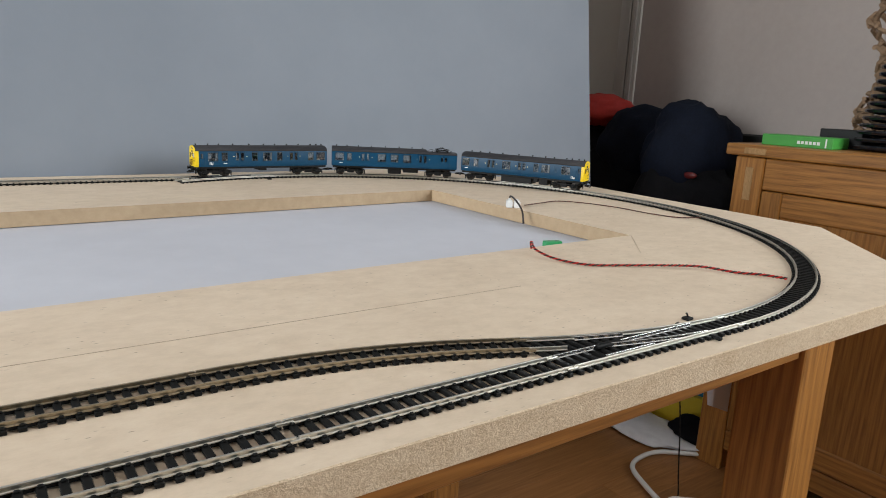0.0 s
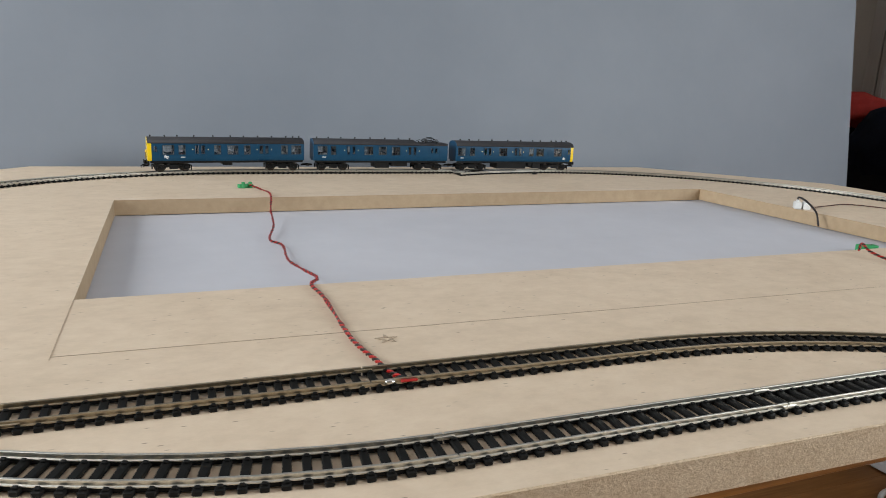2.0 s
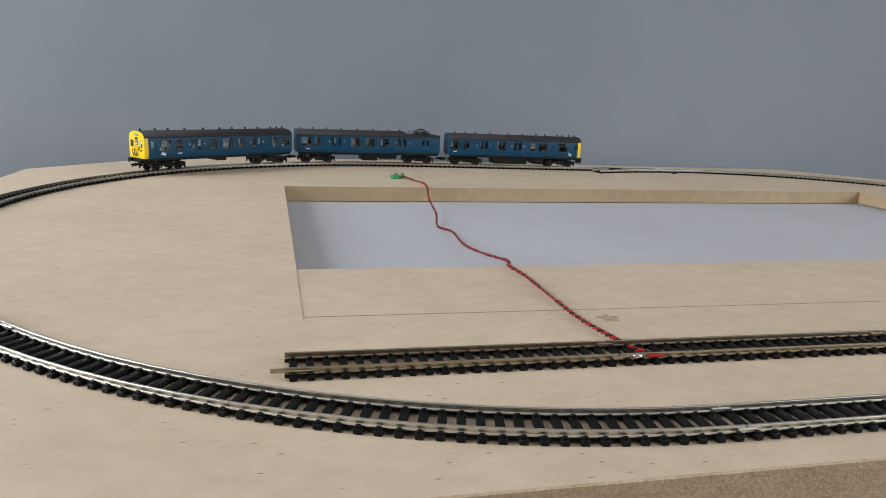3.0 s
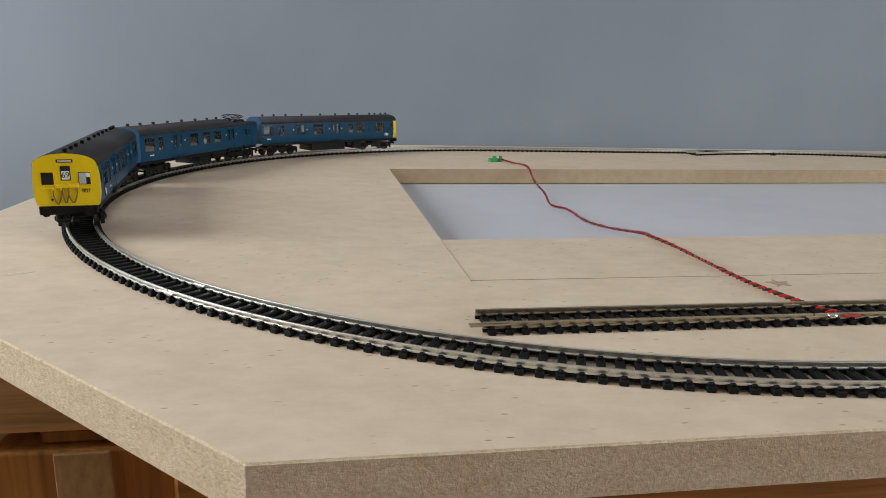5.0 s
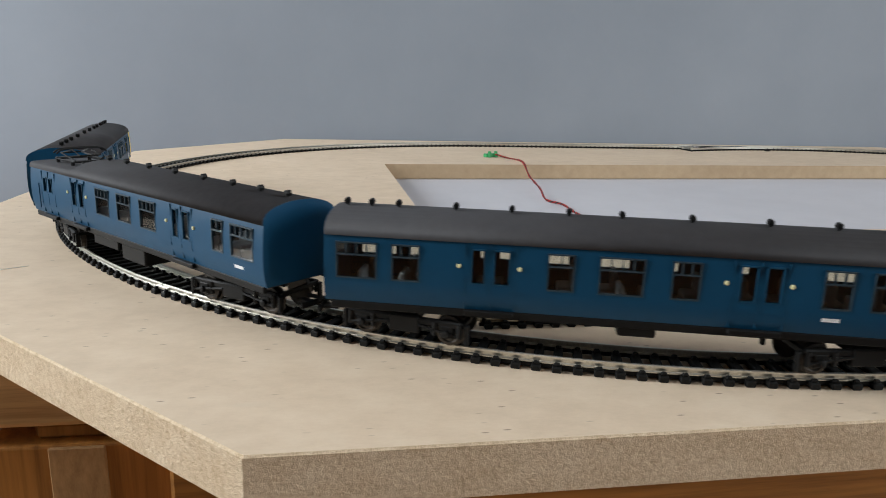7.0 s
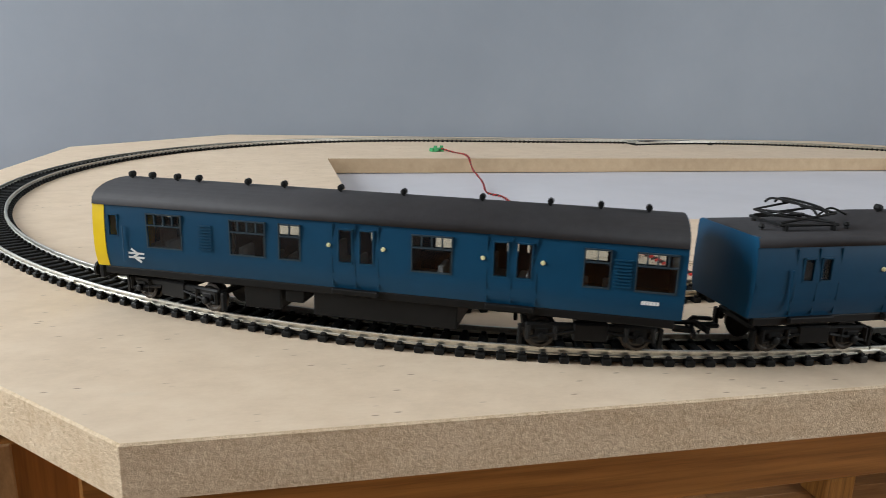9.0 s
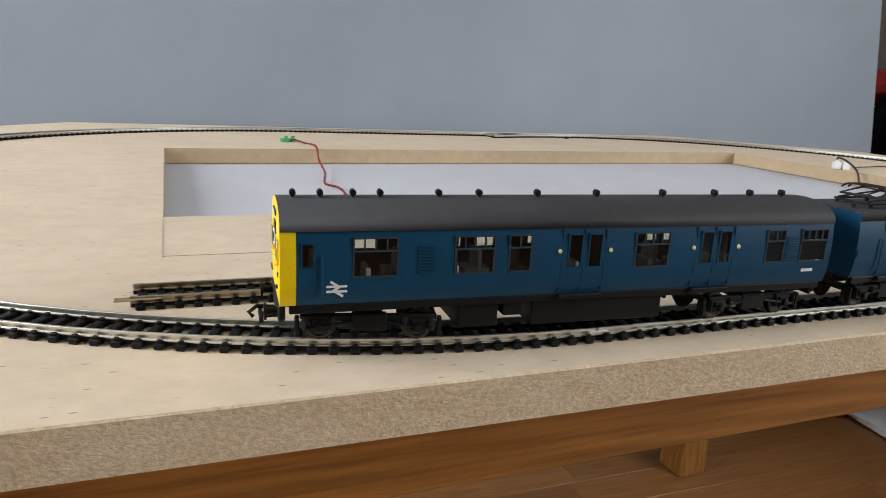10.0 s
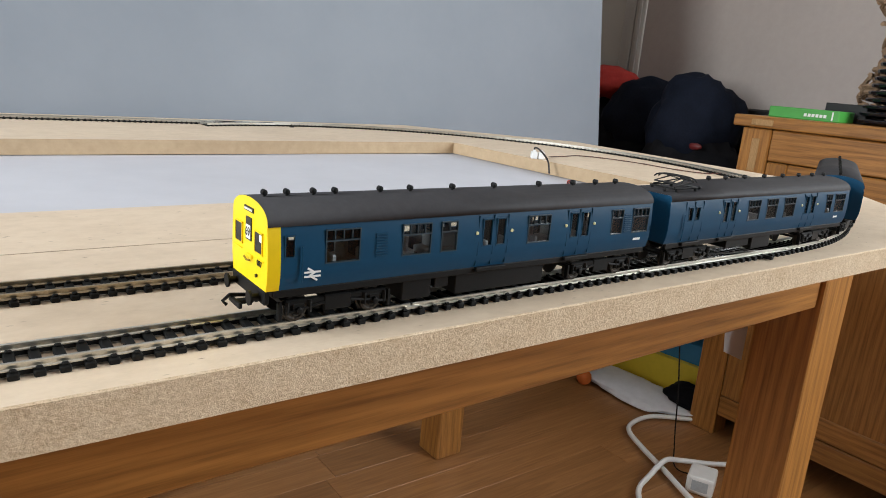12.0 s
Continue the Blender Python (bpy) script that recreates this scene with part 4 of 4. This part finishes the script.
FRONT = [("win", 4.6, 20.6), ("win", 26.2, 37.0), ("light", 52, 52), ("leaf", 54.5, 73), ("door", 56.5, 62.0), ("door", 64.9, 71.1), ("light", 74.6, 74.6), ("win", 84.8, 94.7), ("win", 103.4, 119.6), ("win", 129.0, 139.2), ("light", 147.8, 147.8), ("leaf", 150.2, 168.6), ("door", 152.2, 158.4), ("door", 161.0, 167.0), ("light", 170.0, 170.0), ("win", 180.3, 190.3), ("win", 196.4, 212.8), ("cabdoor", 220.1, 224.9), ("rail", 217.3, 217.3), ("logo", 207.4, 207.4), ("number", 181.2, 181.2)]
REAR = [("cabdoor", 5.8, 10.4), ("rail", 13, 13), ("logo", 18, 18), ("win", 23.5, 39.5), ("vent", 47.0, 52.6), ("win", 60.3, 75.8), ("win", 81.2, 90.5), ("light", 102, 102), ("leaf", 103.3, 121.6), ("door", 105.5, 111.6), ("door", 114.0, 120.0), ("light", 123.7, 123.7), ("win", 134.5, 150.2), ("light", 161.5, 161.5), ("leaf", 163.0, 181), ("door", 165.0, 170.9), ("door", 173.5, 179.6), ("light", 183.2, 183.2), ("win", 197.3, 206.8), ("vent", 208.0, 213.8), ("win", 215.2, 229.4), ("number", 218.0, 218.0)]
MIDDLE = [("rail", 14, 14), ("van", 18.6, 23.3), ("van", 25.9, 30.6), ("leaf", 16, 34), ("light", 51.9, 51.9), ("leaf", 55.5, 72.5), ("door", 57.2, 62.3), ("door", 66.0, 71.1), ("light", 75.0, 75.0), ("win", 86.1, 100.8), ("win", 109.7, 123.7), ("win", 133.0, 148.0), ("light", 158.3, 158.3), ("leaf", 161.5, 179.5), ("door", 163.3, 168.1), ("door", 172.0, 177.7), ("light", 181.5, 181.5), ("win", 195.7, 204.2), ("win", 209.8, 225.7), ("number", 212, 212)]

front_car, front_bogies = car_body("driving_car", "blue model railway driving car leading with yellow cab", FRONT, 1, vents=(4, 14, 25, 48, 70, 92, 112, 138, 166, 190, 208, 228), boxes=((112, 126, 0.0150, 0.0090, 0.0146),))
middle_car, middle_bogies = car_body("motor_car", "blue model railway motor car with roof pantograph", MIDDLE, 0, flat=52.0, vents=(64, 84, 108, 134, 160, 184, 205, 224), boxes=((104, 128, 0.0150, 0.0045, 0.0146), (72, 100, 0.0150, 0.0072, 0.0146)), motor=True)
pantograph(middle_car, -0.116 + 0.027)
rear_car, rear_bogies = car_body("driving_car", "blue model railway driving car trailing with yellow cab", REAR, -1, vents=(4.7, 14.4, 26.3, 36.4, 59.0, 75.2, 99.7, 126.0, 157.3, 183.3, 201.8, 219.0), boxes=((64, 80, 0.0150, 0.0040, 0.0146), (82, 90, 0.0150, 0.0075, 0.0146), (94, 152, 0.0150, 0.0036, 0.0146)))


# ---- wires and small things on the board ----
def twisted_pair(name, pts, label, radius=0.0008, pitch=0.0075, colours=None):
    line = smooth_line(pts, 14)
    ob = base(name, label, "wire")
    for k, mat in enumerate(colours or (M_RED, M_DARKWIRE)):
        out = []
        d = 0.0
        for i, p in enumerate(line):
            if i:
                d += (p - line[i - 1]).length
            a = line[min(i + 1, len(line) - 1)] - line[max(i - 1, 0)]
            a.normalize()
            u = a.cross(Vector((0, 0, 1))).normalized()
            w = u.cross(a)
            th = 2 * math.pi * d / pitch + k * math.pi
            out.append(p + (u * math.cos(th) + w * math.sin(th)) * radius * 0.95)
        part("strand", tube(bmesh.new(), out, radius, 5), mat, ob, ("red" if mat is M_RED else "dark") + " insulated strand")
    return ob


def small_things():
    z = TOP + 0.0020
    twisted_pair("feed_wire", [(0.152, 0.474, z + 0.002), (0.163, 0.452, z), (0.170, 0.400, z + 0.001), (0.164, 0.345, 0.768), (0.160, 0.285, 0.762), (0.149, 0.225, 0.7595), (0.158, 0.197, 0.7595), (0.155, 0.139, 0.760), (0.160, 0.096, 0.7625), (0.163, 0.035, 0.771), (0.152, -0.003, z), (0.155, -0.036, z), (0.155, -0.088, z), (0.156, -0.122, z), (0.161, -0.150, z), (0.163, -0.166, TOP + 0.0025), (0.166, -0.181, TOP + 0.0045)], "twisted red and black feed wire across the board")
    blob = bmesh.new()
    bmesh.ops.create_icosphere(blob, subdivisions=2, radius=0.0019, matrix=Matrix.Translation((0.159, SID_Y - GA - 0.0016, TOP + 0.0042)) @ Matrix.Diagonal((1.5, 0.8, 0.8, 1)))
    tagged(part("solder_joint", blob, M_BRIGHT, smooth=True), "bright silver solder blob on the siding rail", "solder")
    red = boxed(0.164, 0.173, SID_Y - GA - 0.0030, SID_Y - GA - 0.0014, TOP + 0.0034, TOP + 0.0048, 0.0006)
    tagged(part("wire_tag", red, M_RED), "short red insulated wire end on the rail", "wire end")
    g = base("terminal_block", "small green screw terminal on the board", "terminal", pose(0.146, 0.478, TOP, 0, 0, 20))
    part("housing", boxed(-0.010, 0.010, -0.004, 0.004, 0, 0.005, 0.0008), M_GREEN, g)
    for x in (-0.005, 0.005):
        part("pin", boxed(x - 0.0022, x + 0.0022, -0.006, -0.003, 0, 0.0085, 0.0005), M_GREEN, g)
        part("screw", lathe(bmesh.new(), [(0.0015, 0.0048), (0.0015, 0.0054)], 8, (x, 0, 0)), M_BRIGHT, g, "bright screw head")
    g2 = base("terminal_block", "green screw terminal lying in the recess", "terminal", pose(0.795, 0.066, TOP - THICK, 0, 0, -15))
    part("housing", boxed(-0.011, 0.011, -0.005, 0.005, 0, 0.008, 0.0008), M_GREEN, g2)
    for x in (-0.005, 0.005):
        part("screw", lathe(bmesh.new(), [(0.0015, 0.0078), (0.0015, 0.0084)], 8, (x, 0, 0)), M_BRIGHT, g2)
    twisted_pair("track_wire", [(0.712, 0.012, 0.772), (0.699, 0.000, 0.785), (0.690, -0.018, 0.781), (0.694, -0.043, z), (0.706, -0.073, z), (0.741, -0.091, z), (0.775, -0.111, z + 0.001), (0.804, -0.129, z + 0.001), (0.819, -0.155, z), (0.835, -0.172, z), (0.840, -0.195, z + 0.001)], "twisted red and black wire to the curve")
    twisted_pair("track_wire", [(0.888, 0.222, z + 0.002), (0.941, 0.242, z), (0.977, 0.248, z), (1.005, 0.222, z), (1.025, 0.171, z), (1.030, 0.112, z), (1.043, 0.074, z), (1.073, 0.058, z + 0.001)], "twisted brown wire from connector to track", 0.0006, 0.0075, (plain("brown_wire", (0.14, 0.045, 0.03), 0.4), M_DARKWIRE))
    c = base("wire_connector", "white plastic terminal strip on the board", "connector", pose(0.875, 0.233, TOP, 0, 0, -38))
    for k in (-1, 1):
        part("barrel", boxed(k * 0.0055 - 0.0046, k * 0.0055 + 0.0046, -0.008, 0.008, 0, 0.010, 0.0015, 2), M_WPLAST, c)
        for y in (-0.004, 0.004):
            part("screw", lathe(bmesh.new(), [(0.0018, 0.0098), (0.0018, 0.0120), (0.0012, 0.0122)], 8, (k * 0.0055, y, 0)), M_WPLAST, c)
    loop = smooth_line([(0.850, 0.180, TOP - 0.013), (0.856, 0.192, TOP + 0.003), (0.866, 0.218, TOP + 0.013), (0.875, 0.240, TOP + 0.015), (0.872, 0.238, TOP + 0.006)], 8)
    tagged(part("loop_wire", tube(bmesh.new(), loop, 0.0014, 6), M_DARKWIRE, smooth=True), "short dark wire loop dropping into the recess", "wire")


# ---- the far end of the room ----
def sideboard():
    s = base("sideboard", "oak sideboard with framed panel doors", "sideboard", pose(1.80, 0.466, 0, 0, 0, 0))
    z, d, ln = 0.85, 0.42, 1.15
    part("top", boxed(-0.02, d, -ln - 0.02, 0.02, z - 0.028, z, 0.004, 2), M_OAKY, s)
    part("end_panel", boxed(0.061, d - 0.01, -0.022, -0.002, 0.06, z - 0.03, 0.002), M_OAKZ, s)
    part("end_panel", boxed(0.061, d - 0.01, -ln, -ln + 0.02, 0.06, z - 0.03, 0.002), M_OAKZ, s)
    part("back_panel", boxed(d - 0.02, d - 0.008, -ln + 0.02, -0.022, 0.06, z - 0.03), M_OAKY, s)
    for y in (-0.075, -ln):
        part("stile", boxed(-0.004, 0.06, y, y + 0.075, 0.0, z - 0.03, 0.003), M_OAKZ, s)
    for y in (-0.062, -ln):
        part("foot", boxed(d - 0.07, d - 0.01, y, y + 0.06, 0.0, 0.0595, 0.003), M_OAKZ, s)
    part("rail", boxed(-0.002, 0.03, -ln + 0.075, -0.076, z - 0.105, z - 0.03, 0.003), M_OAKY, s)
    part("rail", boxed(-0.002, 0.03, -ln + 0.075, -0.076, 0.06, 0.115, 0.003), M_OAKY, s)
    part("joint", boxed(-0.0055, 0.01, -0.050, -0.030, z - 0.135, z - 0.055, 0.001), M_OAKEND, s, "dark through-tenon joint")
    part("joint", boxed(-0.0225, 0.01, -0.085, -0.030, z - 0.022, z - 0.008, 0.001), M_OAKEND, s)
    w = (ln - 0.151) / 2
    for k in range(2):
        y1 = -0.077 - k * w
        y0 = y1 - w + 0.003
        dr = part("door", boxed(0.004, 0.022, y0 + 0.05, y1 - 0.05, 0.17, z - 0.165, 0.002), M_OAKZ, s, "framed oak door")
        for a in ((y0, y0 + 0.052, 0.118, z - 0.108), (y1 - 0.052, y1, 0.118, z - 0.108)):
            part("door_stile", boxed(-0.003, 0.02, *a, 0.003), M_OAKZ, dr)
        for a in ((0.118, 0.172), (z - 0.165, z - 0.108)):
            part("door_rail", boxed(-0.003, 0.02, y0 + 0.0525, y1 - 0.0525, *a, 0.003), M_OAKY, dr)
        part("hinge", lathe(bmesh.new(), [(0.003, z - 0.20), (0.003, z - 0.17)], 8, (-0.004, y1 - 0.001, 0)), M_BRIGHT, dr, "small steel hinge")


def box_with_lid(name, label, cat, dims, m, mat, marks=True):
    b = base(name, label, cat, m)
    x, y, z = dims
    part("carton", boxed(-x / 2, x / 2, -y / 2, y / 2, 0, z, 0.0015), mat, b)
    if marks:
        bm = bmesh.new()
        for k in range(6):
            box(bm, -x / 2 - 0.0006, -x / 2 + 0.0004, -y * 0.33 + k * 0.009, -y * 0.33 + k * 0.009 + 0.0065, z * 0.30, z * 0.58)
        part("label_marks", bm, M_WHITE, b, "row of pale printed marks")
        part("label_edge", boxed(-x / 2 - 0.0005, -x / 2 + 0.0004, -y * 0.42, -y * 0.40, z * 0.1, z * 0.9), M_WHITE, b)
    return b


def lump(name, label, cat, c, r, mat, seed, amp=0.22, sub=4, fold=9.0):
    """A heap of cloth: a rounded mass with folds and an uneven outline."""
    bm = bmesh.new()
    bmesh.ops.create_icosphere(bm, subdivisions=sub, radius=1.0)
    off = Vector((seed * 3.1, seed * 1.7, seed * 0.9))
    for v in bm.verts:
        p = v.co.copy()
        n = noise.noise(p * 1.3 + off) * amp + abs(noise.noise(Vector((p.x * fold * 0.3, p.y * fold * 0.3, p.z * 1.1)) + off)) * amp * 0.55 + noise.noise(p * 5 + off) * 0.035 + (0.5 - abs(noise.noise(p * 2.6 + off * 2))) * 0.16 - 0.05
        v.co = Vector((p.x * r[0], p.y * r[1], p.z * r[2])) * (1 + n)
    lo = min(v.co.z for v in bm.verts)
    ob = part(name, bm, mat, smooth=True, m=pose(c[0], c[1], c[2]))
    return tagged(ob, label, cat)


def far_corner():
    sideboard()
    box_with_lid("carton_box", "flat green carton with pale print on the sideboard", "box", (0.09, 0.165, 0.026), pose(1.895, 0.355, 0.85, 0, 0, 4), M_GREENCARD)
    box_with_lid("carton_box", "small black case behind the green carton", "box", (0.10, 0.10, 0.045), pose(2.02, 0.31, 0.85), M_BLACK, False)
    st = base("bowl_stack", "stack of black glazed ribbed bowls", "bowls", pose(1.99, 0.195, 0.85))
    z = 0.0
    for k in range(12):
        r = 0.088 - 0.003 * k
        part("bowl", lathe(bmesh.new(), [(r * 0.5, z), (r * 0.97, z + 0.006), (r, z + 0.011), (r * 0.96, z + 0.014), (r * 0.5, z + 0.014)], 24), M_DARKBOWL, st, smooth=False)
        z += 0.0165
    part("cup", lathe(bmesh.new(), [(0.040, z), (0.050, z + 0.02), (0.052, z + 0.06), (0.048, z + 0.075), (0.04, z + 0.075)], 24), M_DARKBOWL, st)
    wk = bmesh.new()
    rng = random.Random(3)
    for k in range(230):
        a, h = rng.uniform(0, 6.283), rng.uniform(0.0, 0.40)
        r = 0.055 + 0.02 * math.sin(h * 26) + rng.uniform(-0.012, 0.012)
        c = Vector((r * math.cos(a), r * math.sin(a), h))
        d = Vector((-math.sin(a), math.cos(a), rng.uniform(-0.7, 0.7))) * 0.03
        tube(wk, [c - d, c + Vector((math.cos(a), math.sin(a), 0)) * 0.01, c + d], 0.006, 5)
    tagged(part("wicker_ornament", wk, M_WICKER, m=pose(2.09, 0.245, 0.85)), "tall woven brown wicker ornament on the sideboard", "ornament")
    # coats heaped over a chair
    ch = base("chair", "dark wooden chair buried under coats", "chair", pose(2.02, 0.82, 0))
    part("seat", boxed(-0.2, 0.2, -0.22, 0.22, 0.43, 0.46, 0.005), M_BLACK, ch)
    part("backrest", boxed(0.16, 0.19, -0.2, 0.2, 0.46, 0.86, 0.005), M_BLACK, ch)
    for x in (-0.06, 0.17):
        for y in (-0.10, 0.19):
            part("leg", boxed(x - 0.02, x + 0.02, y - 0.02, y + 0.02, 0, 0.43, 0.003), M_BLACK, ch)
    lump("jacket", "navy padded jacket heaped on the chair", "jacket", (2.00, 0.745, 0.80), (0.15, 0.125, 0.150), M_NAVY, 1, 0.20)
    lump("jacket", "black jacket draped over the chair", "jacket", (1.99, 0.72, 0.60), (0.17, 0.155, 0.20), M_BLACKCLOTH, 2, 0.18)
    lump("jacket", "dark navy jacket hanging by the door", "jacket", (2.06, 0.97, 0.80), (0.13, 0.13, 0.13), M_NAVY, 3, 0.16)
    lump("jacket", "black coat hanging beside the door", "jacket", (2.05, 1.02, 0.60), (0.14, 0.22, 0.22), M_BLACKCLOTH, 5, 0.18)
    lump("cushion", "red cloth bundle on top of the coats", "cushion", (2.10, 1.20, 0.905), (0.09, 0.14, 0.060), M_REDCLOTH, 7, 0.12)
    lump("coat", "black coat below the red bundle", "jacket", (2.08, 1.28, 0.70), (0.12, 0.18, 0.18), M_BLACKCLOTH, 8, 0.15)
    lump("coat", "black coats piled on the floor", "jacket", (2.05, 1.05, 0.24), (0.18, 0.34, 0.26), M_BLACKCLOTH, 9, 0.12)
    patch = lump("scarf", "dull red scarf end in the coat heap", "scarf", (1.868, 0.640, 0.748), (0.008, 0.020, 0.009), M_MAROON, 4, 0.2, 3)
    # things under the table's far end
    box_with_lid("carton_box", "large yellow carton on the floor", "box", (0.16, 0.46, 0.10), pose(2.00, 0.66, 0.0, 0, 0, 10), M_YELLOWCARD, False)
    box_with_lid("carton_box", "blue carton lying on a yellow one", "box", (0.14, 0.34, 0.06), pose(2.02, 0.60, 0.10, 0, 0, 8), M_BLUECARD, False)
    box_with_lid("carton_box", "maroon carton end beside the yellow one", "box", (0.07, 0.07, 0.075), pose(2.03, 0.43, 0.0, 0, 0, 10), M_MAROON, False)
    lump("carrier_bag", "crumpled white plastic bag on the floor", "bag", (1.80, 0.66, 0.016), (0.08, 0.17, 0.018), M_BAG, 11, 0.3)
    lump("shoe_bag", "dark crumpled bag on the floor", "bag", (1.86, 0.50, 0.035), (0.06, 0.08, 0.04), M_BLACKCLOTH, 12, 0.25)
    lump("toy_ball", "small orange cloth ball on the floor", "ball", (1.71, 0.78, 0.020), (0.022, 0.022, 0.022), plain("orange_cloth", (0.55, 0.13, 0.02), 0.7), 13, 0.1, 3)
    c1 = smooth_line([(1.83, 0.43, 0.02), (1.796, 0.461, 0.012), (1.714, 0.521, 0.012), (1.640, 0.527, 0.012), (1.584, 0.502, 0.012), (1.545, 0.430, 0.012), (1.505, 0.330, 0.012), (1.470, 0.250, 0.012), (1.440, 0.170, 0.012)], 10)
    tagged(part("power_cable", tube(bmesh.new(), c1, 0.0065, 8), M_WPLAST, smooth=True), "thick white power cable looped on the floor", "cable")
    c2 = smooth_line([(1.700, 0.240, 0.02), (1.641, 0.284, 0.014), (1.560, 0.328, 0.024), (1.510, 0.336, 0.034), (1.450, 0.330, 0.016), (1.385, 0.310, 0.012), (1.330, 0.260, 0.012)], 10)
    tagged(part("power_cable", tube(bmesh.new(), c2, 0.0065, 8), M_WPLAST, smooth=True), "white power cable crossing another on the floor", "cable")
    c3 = smooth_line([(1.60, 0.44, 0.66), (1.58, 0.41, 0.40), (1.565, 0.37, 0.20), (1.552, 0.345, 0.06), (1.545, 0.32, 0.008), (1.60, 0.25, 0.008)], 8)
    tagged(part("thin_wire", tube(bmesh.new(), c3, 0.0018, 5), M_UNDER, smooth=True), "thin dark wire hanging to the floor", "cable")
    p = base("power_adapter", "white plug-in power adapter on the floor", "adapter", pose(1.535, 0.250, 0, 0, 0, 25))
    part("body", boxed(-0.035, 0.035, -0.03, 0.03, 0, 0.045, 0.006, 2), M_WPLAST, p)
    part("label_plate", boxed(-0.0358, -0.034, -0.018, 0.018, 0.01, 0.036, 0.001), M_SEAT, p, "grey rating label")
    sh = bmesh.new()
    v = [sh.verts.new(q) for q in ((0.93, -0.058, 0.728), (1.013, -0.058, 0.728), (1.013, -0.058, 0.545), (0.965, -0.058, 0.566))]
    sh.faces.new(v)
    o = part("paper_corner", sh, M_PAPER)
    o.modifiers.new("thickness", "SOLIDIFY").thickness = 0.0006
    tagged(o, "white paper corner hanging below the apron", "paper")


small_things()
far_corner()
board_planks()

# ---- movement ----
PITCH = 0.2425
LOOP = 2 * (XR - XL) + 2 * math.pi * CR
TRAIN = [(0.0, 0.1353), (0.5, 0.2626), (1.0, 0.3898), (1.5, 0.5183), (2.0, 0.6499), (2.5, 0.7794), (3.0, 0.9052), (3.5, 1.029), (5.3, 1.4457), (5.5, 1.4916), (6.0, 1.6106), (6.5, 1.7352), (7.0, 1.8655), (8.8, 2.2541), (9.0, 2.2905), (9.5, 2.3824), (10.0, 2.4719), (10.5, 2.564), (11.0, 2.6326), (11.5, 2.6732), (12.0, 2.6886)]


def lead_at(t):
    """How far the leading end has gone, by a smooth curve through TRAIN."""
    n = len(TRAIN)
    for i in range(n - 1):
        (t0, s0), (t1, s1) = TRAIN[i], TRAIN[i + 1]
        if t <= t1 or i == n - 2:
            slope = lambda j: (TRAIN[min(j + 1, n - 1)][1] - TRAIN[max(j - 1, 0)][1]) / (TRAIN[min(j + 1, n - 1)][0] - TRAIN[max(j - 1, 0)][0])
            h = t1 - t0
            u = (t - t0) / h
            a, b = slope(i) * h, slope(i + 1) * h
            return s0 * (1 + 2 * u) * (1 - u) ** 2 + a * u * (1 - u) ** 2 + s1 * u * u * (3 - 2 * u) + b * u * u * (u - 1)


def on_track(s):
    """Place and heading on the oval, s metres from the start of the far straight."""
    s %= LOOP
    l, c = XR - XL, math.pi * CR
    if s < l:
        return XR - s, CY + CR, math.pi
    s -= l
    if s < c:
        a = math.pi / 2 + s / CR
        return XL + CR * math.cos(a), CY + CR * math.sin(a), a + math.pi / 2
    s -= c
    if s < l:
        return XL + s, CY - CR, 2 * math.pi
    a = -math.pi / 2 + (s - l) / CR
    return XR + CR * math.cos(a), CY + CR * math.sin(a), a + math.pi / 2


def motions():
    times = [k * 0.1 for k in range(121)]
    for n, (car, bogies) in enumerate(((front_car, front_bogies), (middle_car, middle_bogies), (rear_car, rear_bogies))):
        rows, turn = [], ([], [])
        for t in times:
            mid = lead_at(t) - CAR_L * CAR_SCALE[0] / 2 - n * PITCH
            b, f = on_track(mid - 0.0825), on_track(mid + 0.0825)
            h = math.atan2(f[1] - b[1], f[0] - b[0])
            rows.append((t, pose((b[0] + f[0]) / 2, (b[1] + f[1]) / 2, RAIL, 0, 0, math.degrees(h))))
            for k, p in enumerate((b, f)):
                d = (p[2] - h + math.pi) % (2 * math.pi) - math.pi
                turn[k].append((t, pose((-0.0833, 0.0833)[k], 0, 0, 0, 0, math.degrees(d))))
        walk(car, rows)
        for k in (0, 1):
            walk(bogies[k], turn[k])


motions()
